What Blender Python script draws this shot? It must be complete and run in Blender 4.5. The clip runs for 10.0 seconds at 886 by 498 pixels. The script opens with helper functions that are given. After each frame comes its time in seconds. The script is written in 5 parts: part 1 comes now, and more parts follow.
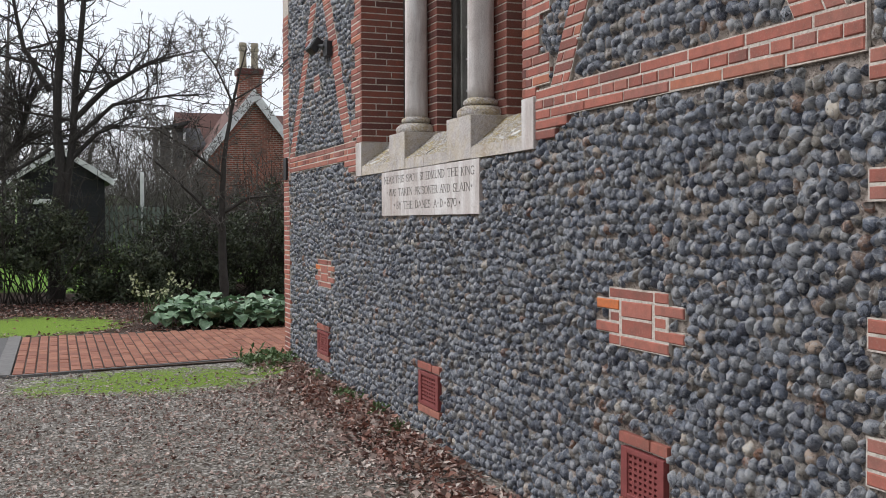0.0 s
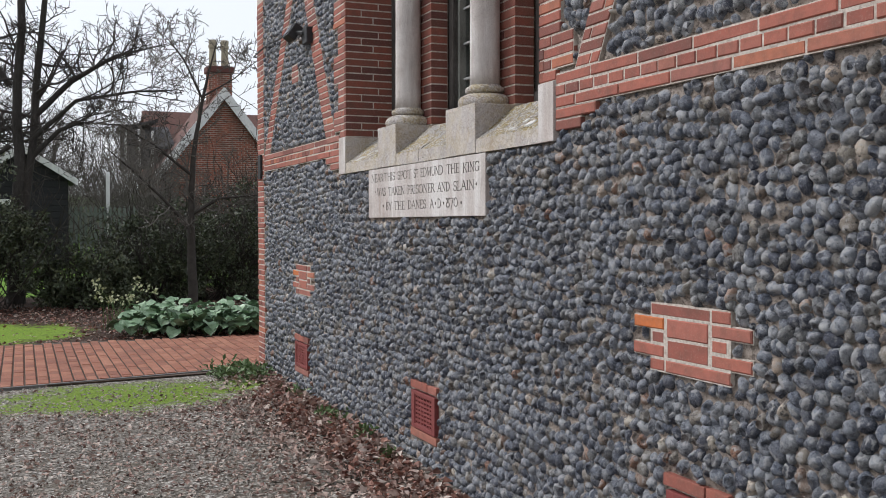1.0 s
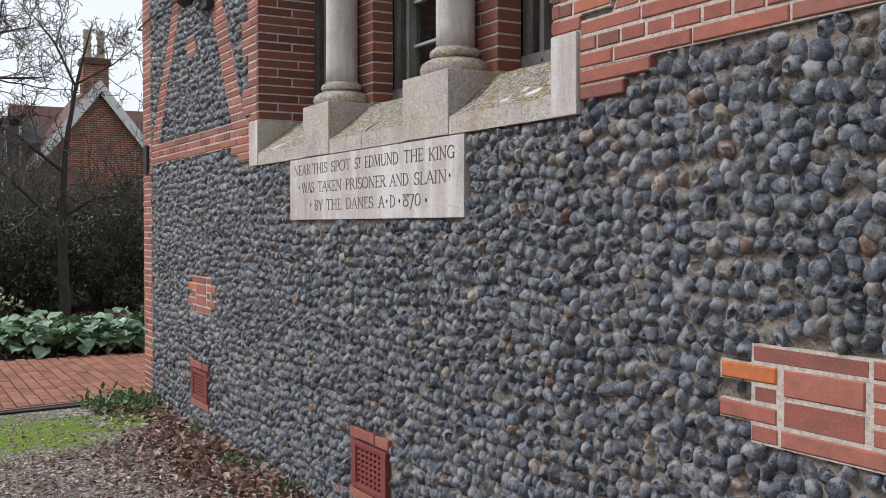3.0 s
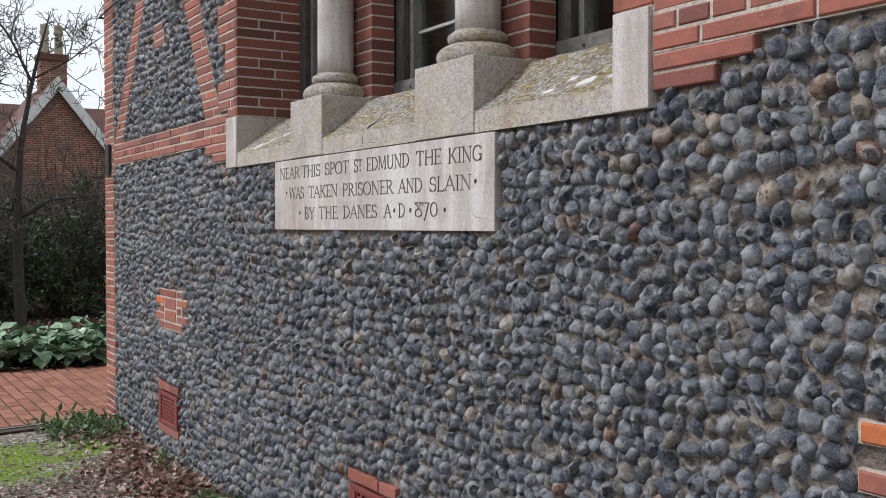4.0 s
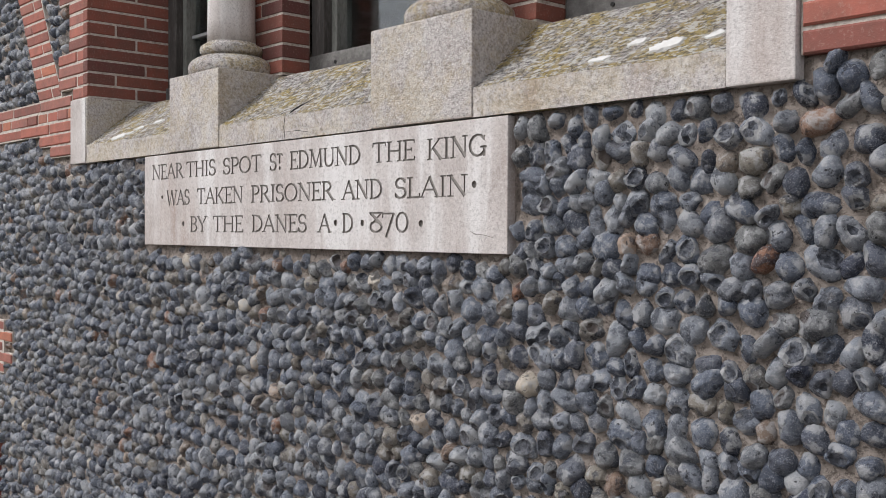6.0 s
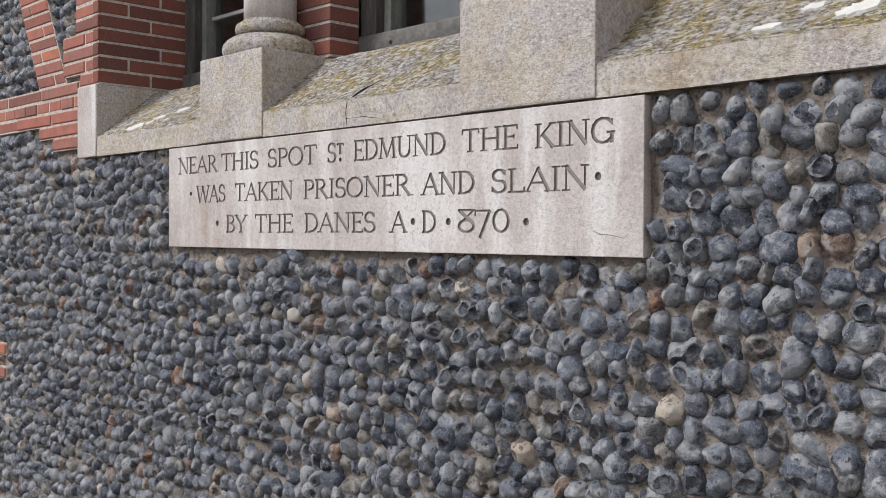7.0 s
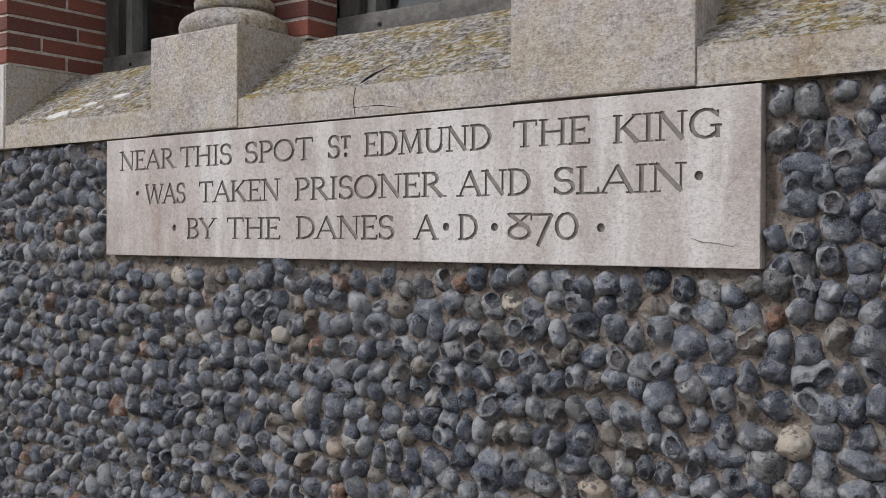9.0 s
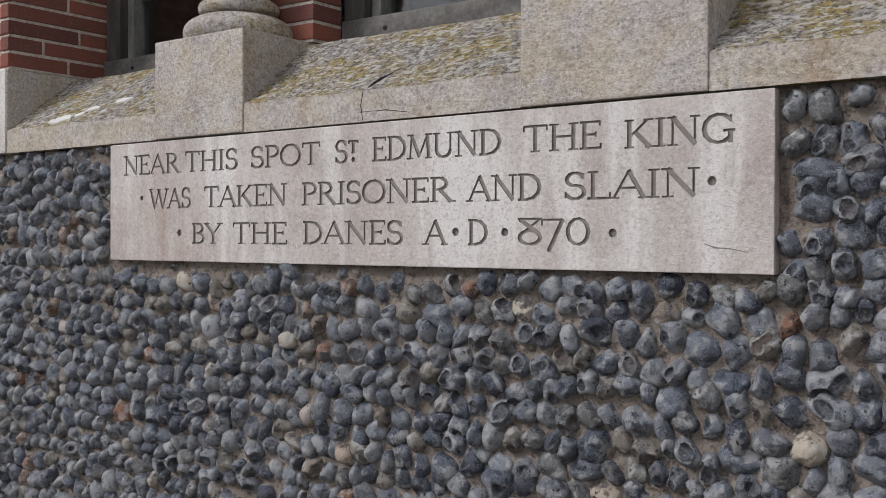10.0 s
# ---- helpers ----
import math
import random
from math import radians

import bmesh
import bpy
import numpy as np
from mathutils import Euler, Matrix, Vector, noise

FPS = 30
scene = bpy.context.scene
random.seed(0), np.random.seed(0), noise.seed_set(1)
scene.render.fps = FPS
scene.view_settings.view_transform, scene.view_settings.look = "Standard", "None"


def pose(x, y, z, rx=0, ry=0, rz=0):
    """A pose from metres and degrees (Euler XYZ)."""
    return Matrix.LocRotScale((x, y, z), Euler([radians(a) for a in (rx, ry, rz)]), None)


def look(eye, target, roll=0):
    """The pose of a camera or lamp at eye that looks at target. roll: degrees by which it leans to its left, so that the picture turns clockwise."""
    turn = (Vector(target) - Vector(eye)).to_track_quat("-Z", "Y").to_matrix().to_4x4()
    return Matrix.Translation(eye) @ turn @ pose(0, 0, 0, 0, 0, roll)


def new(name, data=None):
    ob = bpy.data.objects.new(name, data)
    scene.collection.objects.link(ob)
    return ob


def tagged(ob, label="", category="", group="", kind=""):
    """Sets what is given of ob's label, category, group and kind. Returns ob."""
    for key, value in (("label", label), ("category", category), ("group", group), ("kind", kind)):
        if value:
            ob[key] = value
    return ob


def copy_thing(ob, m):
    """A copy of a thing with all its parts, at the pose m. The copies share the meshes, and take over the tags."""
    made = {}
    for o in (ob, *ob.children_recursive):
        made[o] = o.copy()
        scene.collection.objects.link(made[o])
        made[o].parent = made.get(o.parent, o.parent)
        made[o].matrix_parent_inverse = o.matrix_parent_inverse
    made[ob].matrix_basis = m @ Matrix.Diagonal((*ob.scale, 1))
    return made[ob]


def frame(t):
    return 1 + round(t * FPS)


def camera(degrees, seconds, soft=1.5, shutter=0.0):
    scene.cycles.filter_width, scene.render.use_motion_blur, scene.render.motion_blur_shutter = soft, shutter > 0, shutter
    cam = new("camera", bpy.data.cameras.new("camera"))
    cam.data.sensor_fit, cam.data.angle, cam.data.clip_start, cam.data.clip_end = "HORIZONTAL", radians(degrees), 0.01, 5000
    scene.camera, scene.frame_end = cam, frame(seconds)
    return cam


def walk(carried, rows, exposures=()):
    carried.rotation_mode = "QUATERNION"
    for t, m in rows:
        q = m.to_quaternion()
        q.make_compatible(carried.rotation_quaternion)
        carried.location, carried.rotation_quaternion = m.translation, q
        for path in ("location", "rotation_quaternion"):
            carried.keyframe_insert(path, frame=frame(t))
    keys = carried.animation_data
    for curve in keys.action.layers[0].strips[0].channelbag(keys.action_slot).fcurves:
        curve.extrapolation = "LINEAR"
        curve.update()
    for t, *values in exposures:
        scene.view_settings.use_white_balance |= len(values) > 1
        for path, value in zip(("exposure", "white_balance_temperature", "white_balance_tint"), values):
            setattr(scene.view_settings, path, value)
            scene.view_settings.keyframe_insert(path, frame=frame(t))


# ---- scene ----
cam = camera(47.2, 10.0, soft=0.8)
# seconds, eye, target, lean
PATH = [
    (0.0, (7.222, -2.277, 1.453), (5.354, -1.563, 1.4), -0.2),
    (0.5, (6.879, -2.226, 1.447), (5.016, -1.501, 1.394), -0.3),
    (1.0, (6.511, -2.171, 1.46), (4.665, -1.403, 1.41), -0.1),
    (1.5, (6.171, -2.089, 1.464), (4.342, -1.282, 1.412), -0.2),
    (2.0, (5.834, -2.03, 1.454), (4.018, -1.195, 1.404), -0.1),
    (2.5, (5.501, -1.99, 1.463), (3.731, -1.06, 1.414), 0.0),
    (2.7, (5.382, -1.978, 1.461), (3.624, -1.026, 1.414), 0.0),
    (4.0, (4.547, -1.825, 1.518), (2.838, -0.789, 1.472), 0.0),
    (4.5, (4.296, -1.769, 1.531), (2.624, -0.672, 1.486), 0.1),
    (5.0, (4.012, -1.706, 1.556), (2.387, -0.541, 1.504), -0.2),
    (6.3, (3.357, -1.661, 1.548), (1.89, -0.303, 1.514), 0.3),
    (6.5, (3.265, -1.67, 1.547), (1.804, -0.304, 1.51), 0.2),
    (7.0, (3.017, -1.661, 1.543), (1.576, -0.274, 1.515), 0.3),
    (7.5, (2.835, -1.665, 1.541), (1.419, -0.253, 1.514), 0.4),
    (8.0, (2.657, -1.677, 1.541), (1.348, -0.164, 1.525), 0.5),
    (8.5, (2.532, -1.697, 1.542), (1.306, -0.118, 1.522), 0.4),
    (9.0, (2.466, -1.718, 1.544), (1.267, -0.117, 1.529), 0.4),
    (9.5, (2.451, -1.724, 1.545), (1.265, -0.113, 1.534), 0.4),
    (10.0, (2.435, -1.729, 1.556), (1.245, -0.122, 1.54), 0.2),
]
walk(cam, [(t, look(e, g, r)) for t, e, g, r in PATH], exposures=[(0.0, 0.10, 6220, 11), (5.0, 0.12, 6220, 11), (6.5, 0.31, 6280, 12), (8.0, 0.07, 6280, 12), (10.0, -0.08, 6280, 12)])

# ---- world and sun: bright overcast ----
SUN_EL, SUN_AZ = radians(48), radians(215)
world = bpy.data.worlds.new("world")
scene.world = world
world.use_nodes = True
wn, wl = world.node_tree.nodes, world.node_tree.links
sky = wn.new("ShaderNodeTexSky")
sky.sky_type = 'NISHITA'
sky.sun_disc = False
sky.sun_elevation, sky.sun_rotation = SUN_EL, SUN_AZ
sky.dust_density, sky.air_density = 3.0, 1.0
cloud = wn.new("ShaderNodeHueSaturation")
cloud.inputs["Saturation"].default_value = 0.5
wl.new(sky.outputs[0], cloud.inputs["Color"])
veil = wn.new("ShaderNodeMix")   # thin even cloud over the clear sky
veil.data_type = 'RGBA'
veil.inputs[0].default_value = 0.6
veil.inputs[7].default_value = (7.3, 7.4, 7.6, 1)
wl.new(cloud.outputs[0], veil.inputs[6])
wl.new(veil.outputs[2], wn["Background"].inputs["Color"])
wn["Background"].inputs["Strength"].default_value = 0.145
sun = new("sun", bpy.data.lights.new("sun", 'SUN'))
sun.data.energy, sun.data.angle, sun.data.color = 2.1, radians(18), (1.0, 0.985, 0.97)
sun.matrix_world = look((-8, -9, 10), (0, 0, 0))

# ---- materials ----
def material(name, rough=0.8, metal=0.0, spec=0.4):
    m = bpy.data.materials.new(name)
    m.use_nodes = True
    b = m.node_tree.nodes["Principled BSDF"]
    b.inputs["Roughness"].default_value = rough
    b.inputs["Metallic"].default_value = metal
    b.inputs["Specular IOR Level"].default_value = spec
    return m, m.node_tree.nodes, m.node_tree.links, b


def coords(n, l, kind="Object", scale=(1, 1, 1)):
    tc = n.new("ShaderNodeTexCoord")
    mp = n.new("ShaderNodeMapping")
    mp.inputs["Scale"].default_value = scale
    if kind == "World":
        g = n.new("ShaderNodeNewGeometry")
        l.new(g.outputs["Position"], mp.inputs[0])
    else:
        l.new(tc.outputs[kind], mp.inputs[0])
    return mp.outputs[0]


def noise_tex(n, l, co, scale, detail=4, rough=0.6):
    t = n.new("ShaderNodeTexNoise")
    t.inputs["Scale"].default_value, t.inputs["Detail"].default_value, t.inputs["Roughness"].default_value = scale, detail, rough
    l.new(co, t.inputs["Vector"])
    return t.outputs["Fac"]


def ramp(n, l, fac, stops):
    r = n.new("ShaderNodeValToRGB")
    e = r.color_ramp.elements
    while len(e) < len(stops):
        e.new(0.5)
    for i, (p, c) in enumerate(stops):
        e[i].position = p
        e[i].color = (*c, 1) if len(c) == 3 else c
    l.new(fac, r.inputs[0])
    return r.outputs[0]


def grey(v):
    return (v, v, v)


def mix(n, l, fac, a, b, mode='MIX'):
    x = n.new("ShaderNodeMix")
    x.data_type, x.blend_type = 'RGBA', mode
    for sock, v in ((x.inputs[0], fac), (x.inputs[6], a), (x.inputs[7], b)):
        if isinstance(v, (int, float)):
            sock.default_value = v
        elif isinstance(v, tuple):
            sock.default_value = (*v, 1)
        else:
            l.new(v, sock)
    return x.outputs[2]


def calc(n, l, op, a, b=0.0):
    x = n.new("ShaderNodeMath")
    x.operation = op
    for sock, v in ((x.inputs[0], a), (x.inputs[1], b)):
        if isinstance(v, (int, float)):
            sock.default_value = v
        else:
            l.new(v, sock)
    return x.outputs[0]


def any_random(n, l):
    """One random value for each object, or each loose piece of a joined mesh."""
    o = n.new("ShaderNodeObjectInfo")
    g = n.new("ShaderNodeNewGeometry")
    s = calc(n, l, 'ADD', o.outputs["Random"], g.outputs["Random Per Island"])
    return calc(n, l, 'FRACT', s)


def shift(n, l, co, rnd, by=37.0):
    v = n.new("ShaderNodeVectorMath")
    v.operation = 'ADD'
    c = n.new("ShaderNodeCombineXYZ")
    k = calc(n, l, 'MULTIPLY', rnd, by)
    for i in range(3):
        l.new(k, c.inputs[i])
    l.new(co, v.inputs[0])
    l.new(c.outputs[0], v.inputs[1])
    return v.outputs[0]


def bump(n, l, b, height, strength=0.3, dist=0.005):
    x = n.new("ShaderNodeBump")
    x.inputs["Strength"].default_value, x.inputs["Distance"].default_value = strength, dist
    l.new(height, x.inputs["Height"])
    l.new(x.outputs[0], b.inputs["Normal"])


def make_brick(name, stops, dirt=(0.10, 0.07, 0.055)):
    m, n, l, b = material(name, 0.85, spec=0.25)
    r = any_random(n, l)
    co = shift(n, l, coords(n, l, "World"), r)
    base = ramp(n, l, r, stops)
    f1 = noise_tex(n, l, co, 18, 5, 0.65)
    f2 = noise_tex(n, l, co, 160, 3, 0.7)
    c = mix(n, l, ramp(n, l, f1, [(0.35, grey(0)), (0.75, grey(0.55))]), base, dirt)
    c = mix(n, l, ramp(n, l, f2, [(0.55, grey(0)), (0.75, grey(0.35))]), c, (0.42, 0.3, 0.24))
    l.new(c, b.inputs["Base Color"])
    bump(n, l, b, mix(n, l, 0.5, f1, f2), 0.55, 0.004)
    return m


BRICK = make_brick("brick", [(0.0, (0.20, 0.075, 0.06)), (0.3, (0.31, 0.10, 0.073)), (0.6, (0.39, 0.13, 0.092)), (0.85, (0.30, 0.125, 0.10)), (1.0, (0.45, 0.155, 0.085))])
# the brick again, with the shade of the window recess in its colour
BRICK_SHADED = make_brick("dark_brick", [(0.0, (0.12, 0.045, 0.04)), (0.5, (0.21, 0.072, 0.052)), (1.0, (0.28, 0.09, 0.06))])
BRICK_ORANGE = make_brick("orange_brick", [(0.0, (0.5, 0.14, 0.04)), (1.0, (0.55, 0.16, 0.05))])
def make_far_brick(name):
    """Old brickwork seen from far off, on walls that face along x."""
    m, n, l, b = material(name, 0.9, spec=0.2)
    g = n.new("ShaderNodeNewGeometry")
    sp = n.new("ShaderNodeSeparateXYZ")
    cb = n.new("ShaderNodeCombineXYZ")
    l.new(g.outputs["Position"], sp.inputs[0])
    l.new(sp.outputs[1], cb.inputs[0])
    l.new(sp.outputs[2], cb.inputs[1])
    t = n.new("ShaderNodeTexBrick")
    for k, v in (("Scale", 1.0), ("Mortar Size", 0.012), ("Brick Width", 0.23), ("Row Height", 0.078), ("Bias", -0.2)):
        t.inputs[k].default_value = v
    t.inputs["Color1"].default_value = (0.29, 0.085, 0.052, 1)
    t.inputs["Color2"].default_value = (0.13, 0.05, 0.035, 1)
    t.inputs["Mortar"].default_value = (0.36, 0.30, 0.25, 1)
    l.new(cb.outputs[0], t.inputs["Vector"])
    f = noise_tex(n, l, g.outputs["Position"], 1.7, 5, 0.7)
    c = mix(n, l, ramp(n, l, f, [(0.45, grey(0)), (0.65, grey(0.7))]), t.outputs["Color"], (0.11, 0.075, 0.06))
    l.new(c, b.inputs["Base Color"])
    bump(n, l, b, t.outputs["Fac"], 0.5, -0.01)
    return m


FAR_BRICK = make_far_brick("old_brickwork")
BRICK_OLD = make_brick("old_house_brick", [(0.0, (0.2, 0.06, 0.035)), (0.5, (0.34, 0.095, 0.05)), (1.0, (0.42, 0.13, 0.06))])


def make_mortar():
    m, n, l, b = material("mortar", 0.95, spec=0.15)
    co = coords(n, l, "World")
    f = noise_tex(n, l, co, 7, 5)
    g = noise_tex(n, l, co, 70, 5, 0.75)
    h = noise_tex(n, l, co, 260, 3, 0.7)
    c = ramp(n, l, f, [(0.3, (0.27, 0.222, 0.188)), (0.55, (0.42, 0.355, 0.305)), (0.8, (0.56, 0.49, 0.43))])
    # dark blotches add shade of the gaps between flints to the colour
    c = mix(n, l, ramp(n, l, g, [(0.49, grey(0)), (0.60, grey(0.75))]), c, (0.095, 0.074, 0.062))
    c = mix(n, l, ramp(n, l, h, [(0.56, grey(0)), (0.7, grey(0.6))]), c, (0.5, 0.45, 0.4))
    l.new(c, b.inputs["Base Color"])
    bump(n, l, b, mix(n, l, 0.3, g, h), 1.0, 0.03)
    return m


MORTAR = make_mortar()


def make_joint():
    m, n, l, b = material("brick_joint", 0.95, spec=0.15)
    co = coords(n, l, "World")
    g = noise_tex(n, l, co, 60, 5, 0.7)
    l.new(ramp(n, l, g, [(0.3, (0.30, 0.25, 0.21)), (0.55, (0.52, 0.465, 0.405)), (0.8, (0.62, 0.57, 0.51))]), b.inputs["Base Color"])
    bump(n, l, b, g, 0.8, 0.006)
    return m


JOINT = make_joint()


def make_flint():
    """Smooth blue-grey skin of a flint, with fine speckle and a few pale patches."""
    m, n, l, b = material("flint", 0.45, spec=0.34)
    r = any_random(n, l)
    co = shift(n, l, coords(n, l, "World"), r, 53.0)
    base = ramp(n, l, r, [(0.0, (0.025, 0.028, 0.041)), (0.12, (0.088, 0.102, 0.132)), (0.26, (0.20, 0.212, 0.235)), (0.38, (0.036, 0.041, 0.062)), (0.5, (0.255, 0.262, 0.27)),
                          (0.62, (0.066, 0.078, 0.106)), (0.74, (0.14, 0.15, 0.17)), (0.87, (0.11, 0.107, 0.10)), (0.925, (0.19, 0.165, 0.135)), (0.955, (0.17, 0.15, 0.12)), (0.982, (0.19, 0.085, 0.045)), (1.0, (0.46, 0.41, 0.33))])
    f1 = noise_tex(n, l, co, 30, 4, 0.6)
    f2 = noise_tex(n, l, co, 330, 3, 0.7)
    f3 = noise_tex(n, l, co, 75, 4, 0.65)
    c = mix(n, l, ramp(n, l, f1, [(0.53, grey(0)), (0.60, grey(0.62))]), base, (0.38, 0.375, 0.365))
    c = mix(n, l, ramp(n, l, f1, [(0.38, grey(0.75)), (0.46, grey(0))]), c, (0.03, 0.034, 0.046))
    c = mix(n, l, ramp(n, l, f2, [(0.54, grey(0)), (0.66, grey(0.45))]), c, (0.42, 0.42, 0.42))
    c = mix(n, l, ramp(n, l, f3, [(0.34, grey(0.9)), (0.39, grey(0))]), c, (0.012, 0.012, 0.015))
    l.new(c, b.inputs["Base Color"])
    l.new(ramp(n, l, f1, [(0.4, grey(0.2)), (0.62, grey(0.55))]), b.inputs["Roughness"])
    bump(n, l, b, mix(n, l, 0.35, f3, f2), 0.8, 0.012)
    return m


def make_flint_core():
    """Broken flint: dark and glassy, in curved bands."""
    m, n, l, b = material("broken_flint", 0.3, spec=0.36)
    r = any_random(n, l)
    co = shift(n, l, coords(n, l, "World"), r, 53.0)
    f1 = noise_tex(n, l, co, 42, 5, 0.65)
    f2 = noise_tex(n, l, co, 120, 4, 0.7)
    c = ramp(n, l, f1, [(0.32, (0.012, 0.012, 0.015)), (0.46, (0.04, 0.044, 0.056)), (0.54, (0.13, 0.135, 0.15)), (0.60, (0.045, 0.046, 0.054)), (0.70, (0.27, 0.26, 0.245))])
    warm = ramp(n, l, r, [(0.70, grey(0)), (0.9, grey(0.6))])
    c = mix(n, l, warm, c, mix(n, l, f2, (0.05, 0.035, 0.026), (0.22, 0.165, 0.12)))
    l.new(c, b.inputs["Base Color"])
    l.new(ramp(n, l, f2, [(0.35, grey(0.2)), (0.65, grey(0.55))]), b.inputs["Roughness"])
    bump(n, l, b, mix(n, l, 0.4, f1, f2), 1.0, 0.02)
    return m


FLINT = make_flint()
FLINT_CORE = make_flint_core()


def make_stone(name, lichen=0.0, tone=1.0):
    m, n, l, b = material(name, 0.9, spec=0.2)
    co = coords(n, l, "World")
    streak = coords(n, l, "World", (7, 7, 1.0))
    f1 = noise_tex(n, l, co, 5, 6, 0.65)
    f2 = noise_tex(n, l, co, 150, 4, 0.8)
    f3 = noise_tex(n, l, streak, 1.0, 5, 0.6)
    f4 = noise_tex(n, l, coords(n, l, "World", (0.85, 1, 1)), 85, 8, 0.8)
    c = ramp(n, l, f1, [(0.3, (0.405 * tone, 0.352 * tone, 0.320 * tone)), (0.5, (0.525 * tone, 0.472 * tone, 0.437 * tone)), (0.72, (0.615 * tone, 0.567 * tone, 0.532 * tone))])
    c = mix(n, l, ramp(n, l, f3, [(0.5, grey(0)), (0.60, grey(0.7 if lichen == 0 else 0.35))]), c, (0.74 * tone, 0.715 * tone, 0.685 * tone))
    c = mix(n, l, ramp(n, l, f3, [(0.30, grey(0.7)), (0.44, grey(0))]), c, (0.37 * tone, 0.275 * tone, 0.225 * tone))
    c = mix(n, l, ramp(n, l, f2, [(0.51, grey(0)), (0.63, grey(0.75 if lichen else 0.42))]), c, (0.20, 0.18, 0.165))
    c = mix(n, l, ramp(n, l, f2, [(0.34, grey(0.7 if lichen else 0.35)), (0.44, grey(0))]), c, (0.78, 0.755, 0.72))
    if lichen:
        y = noise_tex(n, l, shift(n, l, co, 0.31, 20), 7, 7, 0.78)
        c = mix(n, l, ramp(n, l, y, [(0.44, grey(0)), (0.56, grey(0.85 * lichen))]), c, (0.46, 0.34, 0.10))
        c = mix(n, l, ramp(n, l, f4, [(0.50, grey(0)), (0.545, grey(0.85 * lichen))]), c, (0.10, 0.09, 0.08))
        w = noise_tex(n, l, shift(n, l, coords(n, l, "World", (0.6, 1, 1)), 0.77, 20), 75, 6, 0.72)
        c = mix(n, l, ramp(n, l, w, [(0.525, grey(0)), (0.56, grey(0.9 * lichen))]), c, (0.70, 0.68, 0.63))
    l.new(c, b.inputs["Base Color"])
    bump(n, l, b, mix(n, l, 0.5, f4, f2), 0.7 + 0.3 * lichen, 0.005 + 0.02 * lichen)
    return m


STONE = make_stone("limestone", 0.0, 0.94)
STONE_GREY = make_stone("grey_limestone", 0.3, 0.98)
STONE_BASE = make_stone("lichen_spotted_limestone", 0.6, 0.97)
STONE_LICHEN = make_stone("lichened_limestone", 1.0, 0.9)


def make_plain(name, stops, rough, scale=20, spec=0.4, bumps=0.3, metal=0.0, stretch=(1, 1, 1), fine=150):
    m, n, l, b = material(name, rough, metal, spec)
    co = shift(n, l, coords(n, l, "World", stretch), any_random(n, l))
    f = noise_tex(n, l, co, scale, 5, 0.65)
    g = noise_tex(n, l, co, fine, 3, 0.7)
    k = mix(n, l, 0.35, f, g)
    l.new(ramp(n, l, k, stops), b.inputs["Base Color"])
    bump(n, l, b, k, bumps, 0.004)
    return m


FLINT_RIND = make_plain("pale_flint_rind", [(0.3, (0.06, 0.062, 0.066)), (0.5, (0.16, 0.16, 0.16)), (0.72, (0.34, 0.33, 0.315))], 0.6, 40)
# grime plus the shadow inside the carved cuts, both put into the colour
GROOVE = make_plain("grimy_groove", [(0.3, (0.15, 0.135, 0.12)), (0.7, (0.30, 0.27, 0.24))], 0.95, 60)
VENT = make_plain("red_vent_paint", [(0.3, (0.15, 0.034, 0.032)), (0.6, (0.21, 0.05, 0.045)), (0.8, (0.30, 0.12, 0.10))], 0.6, 25)
DARK = make_plain("dark_hole", [(0.3, (0.01, 0.009, 0.008)), (0.7, (0.02, 0.018, 0.016))], 0.9)
FRAME_WOOD = make_plain("weathered_frame_wood", [(0.3, (0.035, 0.032, 0.029)), (0.5, (0.105, 0.098, 0.09)), (0.72, (0.22, 0.21, 0.195))], 0.8, 22, stretch=(0.4, 1, 0.5))
BLACK_METAL = make_plain("black_metal", [(0.3, (0.012, 0.012, 0.013)), (0.8, (0.035, 0.035, 0.036))], 0.45, 30)
CAST_LEAD = make_plain("pale_glazing_bar", [(0.3, (0.24, 0.24, 0.235)), (0.8, (0.42, 0.42, 0.41))], 0.5, 30)
# near-black: the gloom of the unlit room is put into the wall colour
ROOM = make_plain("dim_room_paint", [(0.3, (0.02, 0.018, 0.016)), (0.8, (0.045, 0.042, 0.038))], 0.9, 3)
BARK = make_plain("bark", [(0.3, (0.018, 0.016, 0.014)), (0.55, (0.045, 0.04, 0.034)), (0.8, (0.085, 0.08, 0.066))], 0.95, 22, bumps=1.0, stretch=(1, 1, 0.25))
TWIG = make_plain("twig", [(0.3, (0.025, 0.021, 0.018)), (0.8, (0.075, 0.064, 0.053))], 0.9, 10)
WHITE_PAINT = make_plain("weathered_white_paint", [(0.3, (0.5, 0.5, 0.48)), (0.6, (0.72, 0.72, 0.70)), (0.8, (0.78, 0.78, 0.77))], 0.6, 6)
WEATHERBOARD = make_plain("black_weatherboard", [(0.3, (0.010, 0.010, 0.012)), (0.8, (0.032, 0.032, 0.035))], 0.75, 8, stretch=(1, 0.2, 1))
ROOF_TILE = make_plain("roof_tile", [(0.3, (0.075, 0.042, 0.036)), (0.55, (0.14, 0.072, 0.058)), (0.8, (0.19, 0.12, 0.10))], 0.9, 9)
SHED_ROOF = make_plain("shed_roof_felt", [(0.3, (0.13, 0.125, 0.11)), (0.8, (0.27, 0.26, 0.23))], 0.9, 5)
SLATE = make_plain("grey_slate", [(0.3, (0.035, 0.035, 0.038)), (0.8, (0.085, 0.08, 0.08))], 0.7, 8)
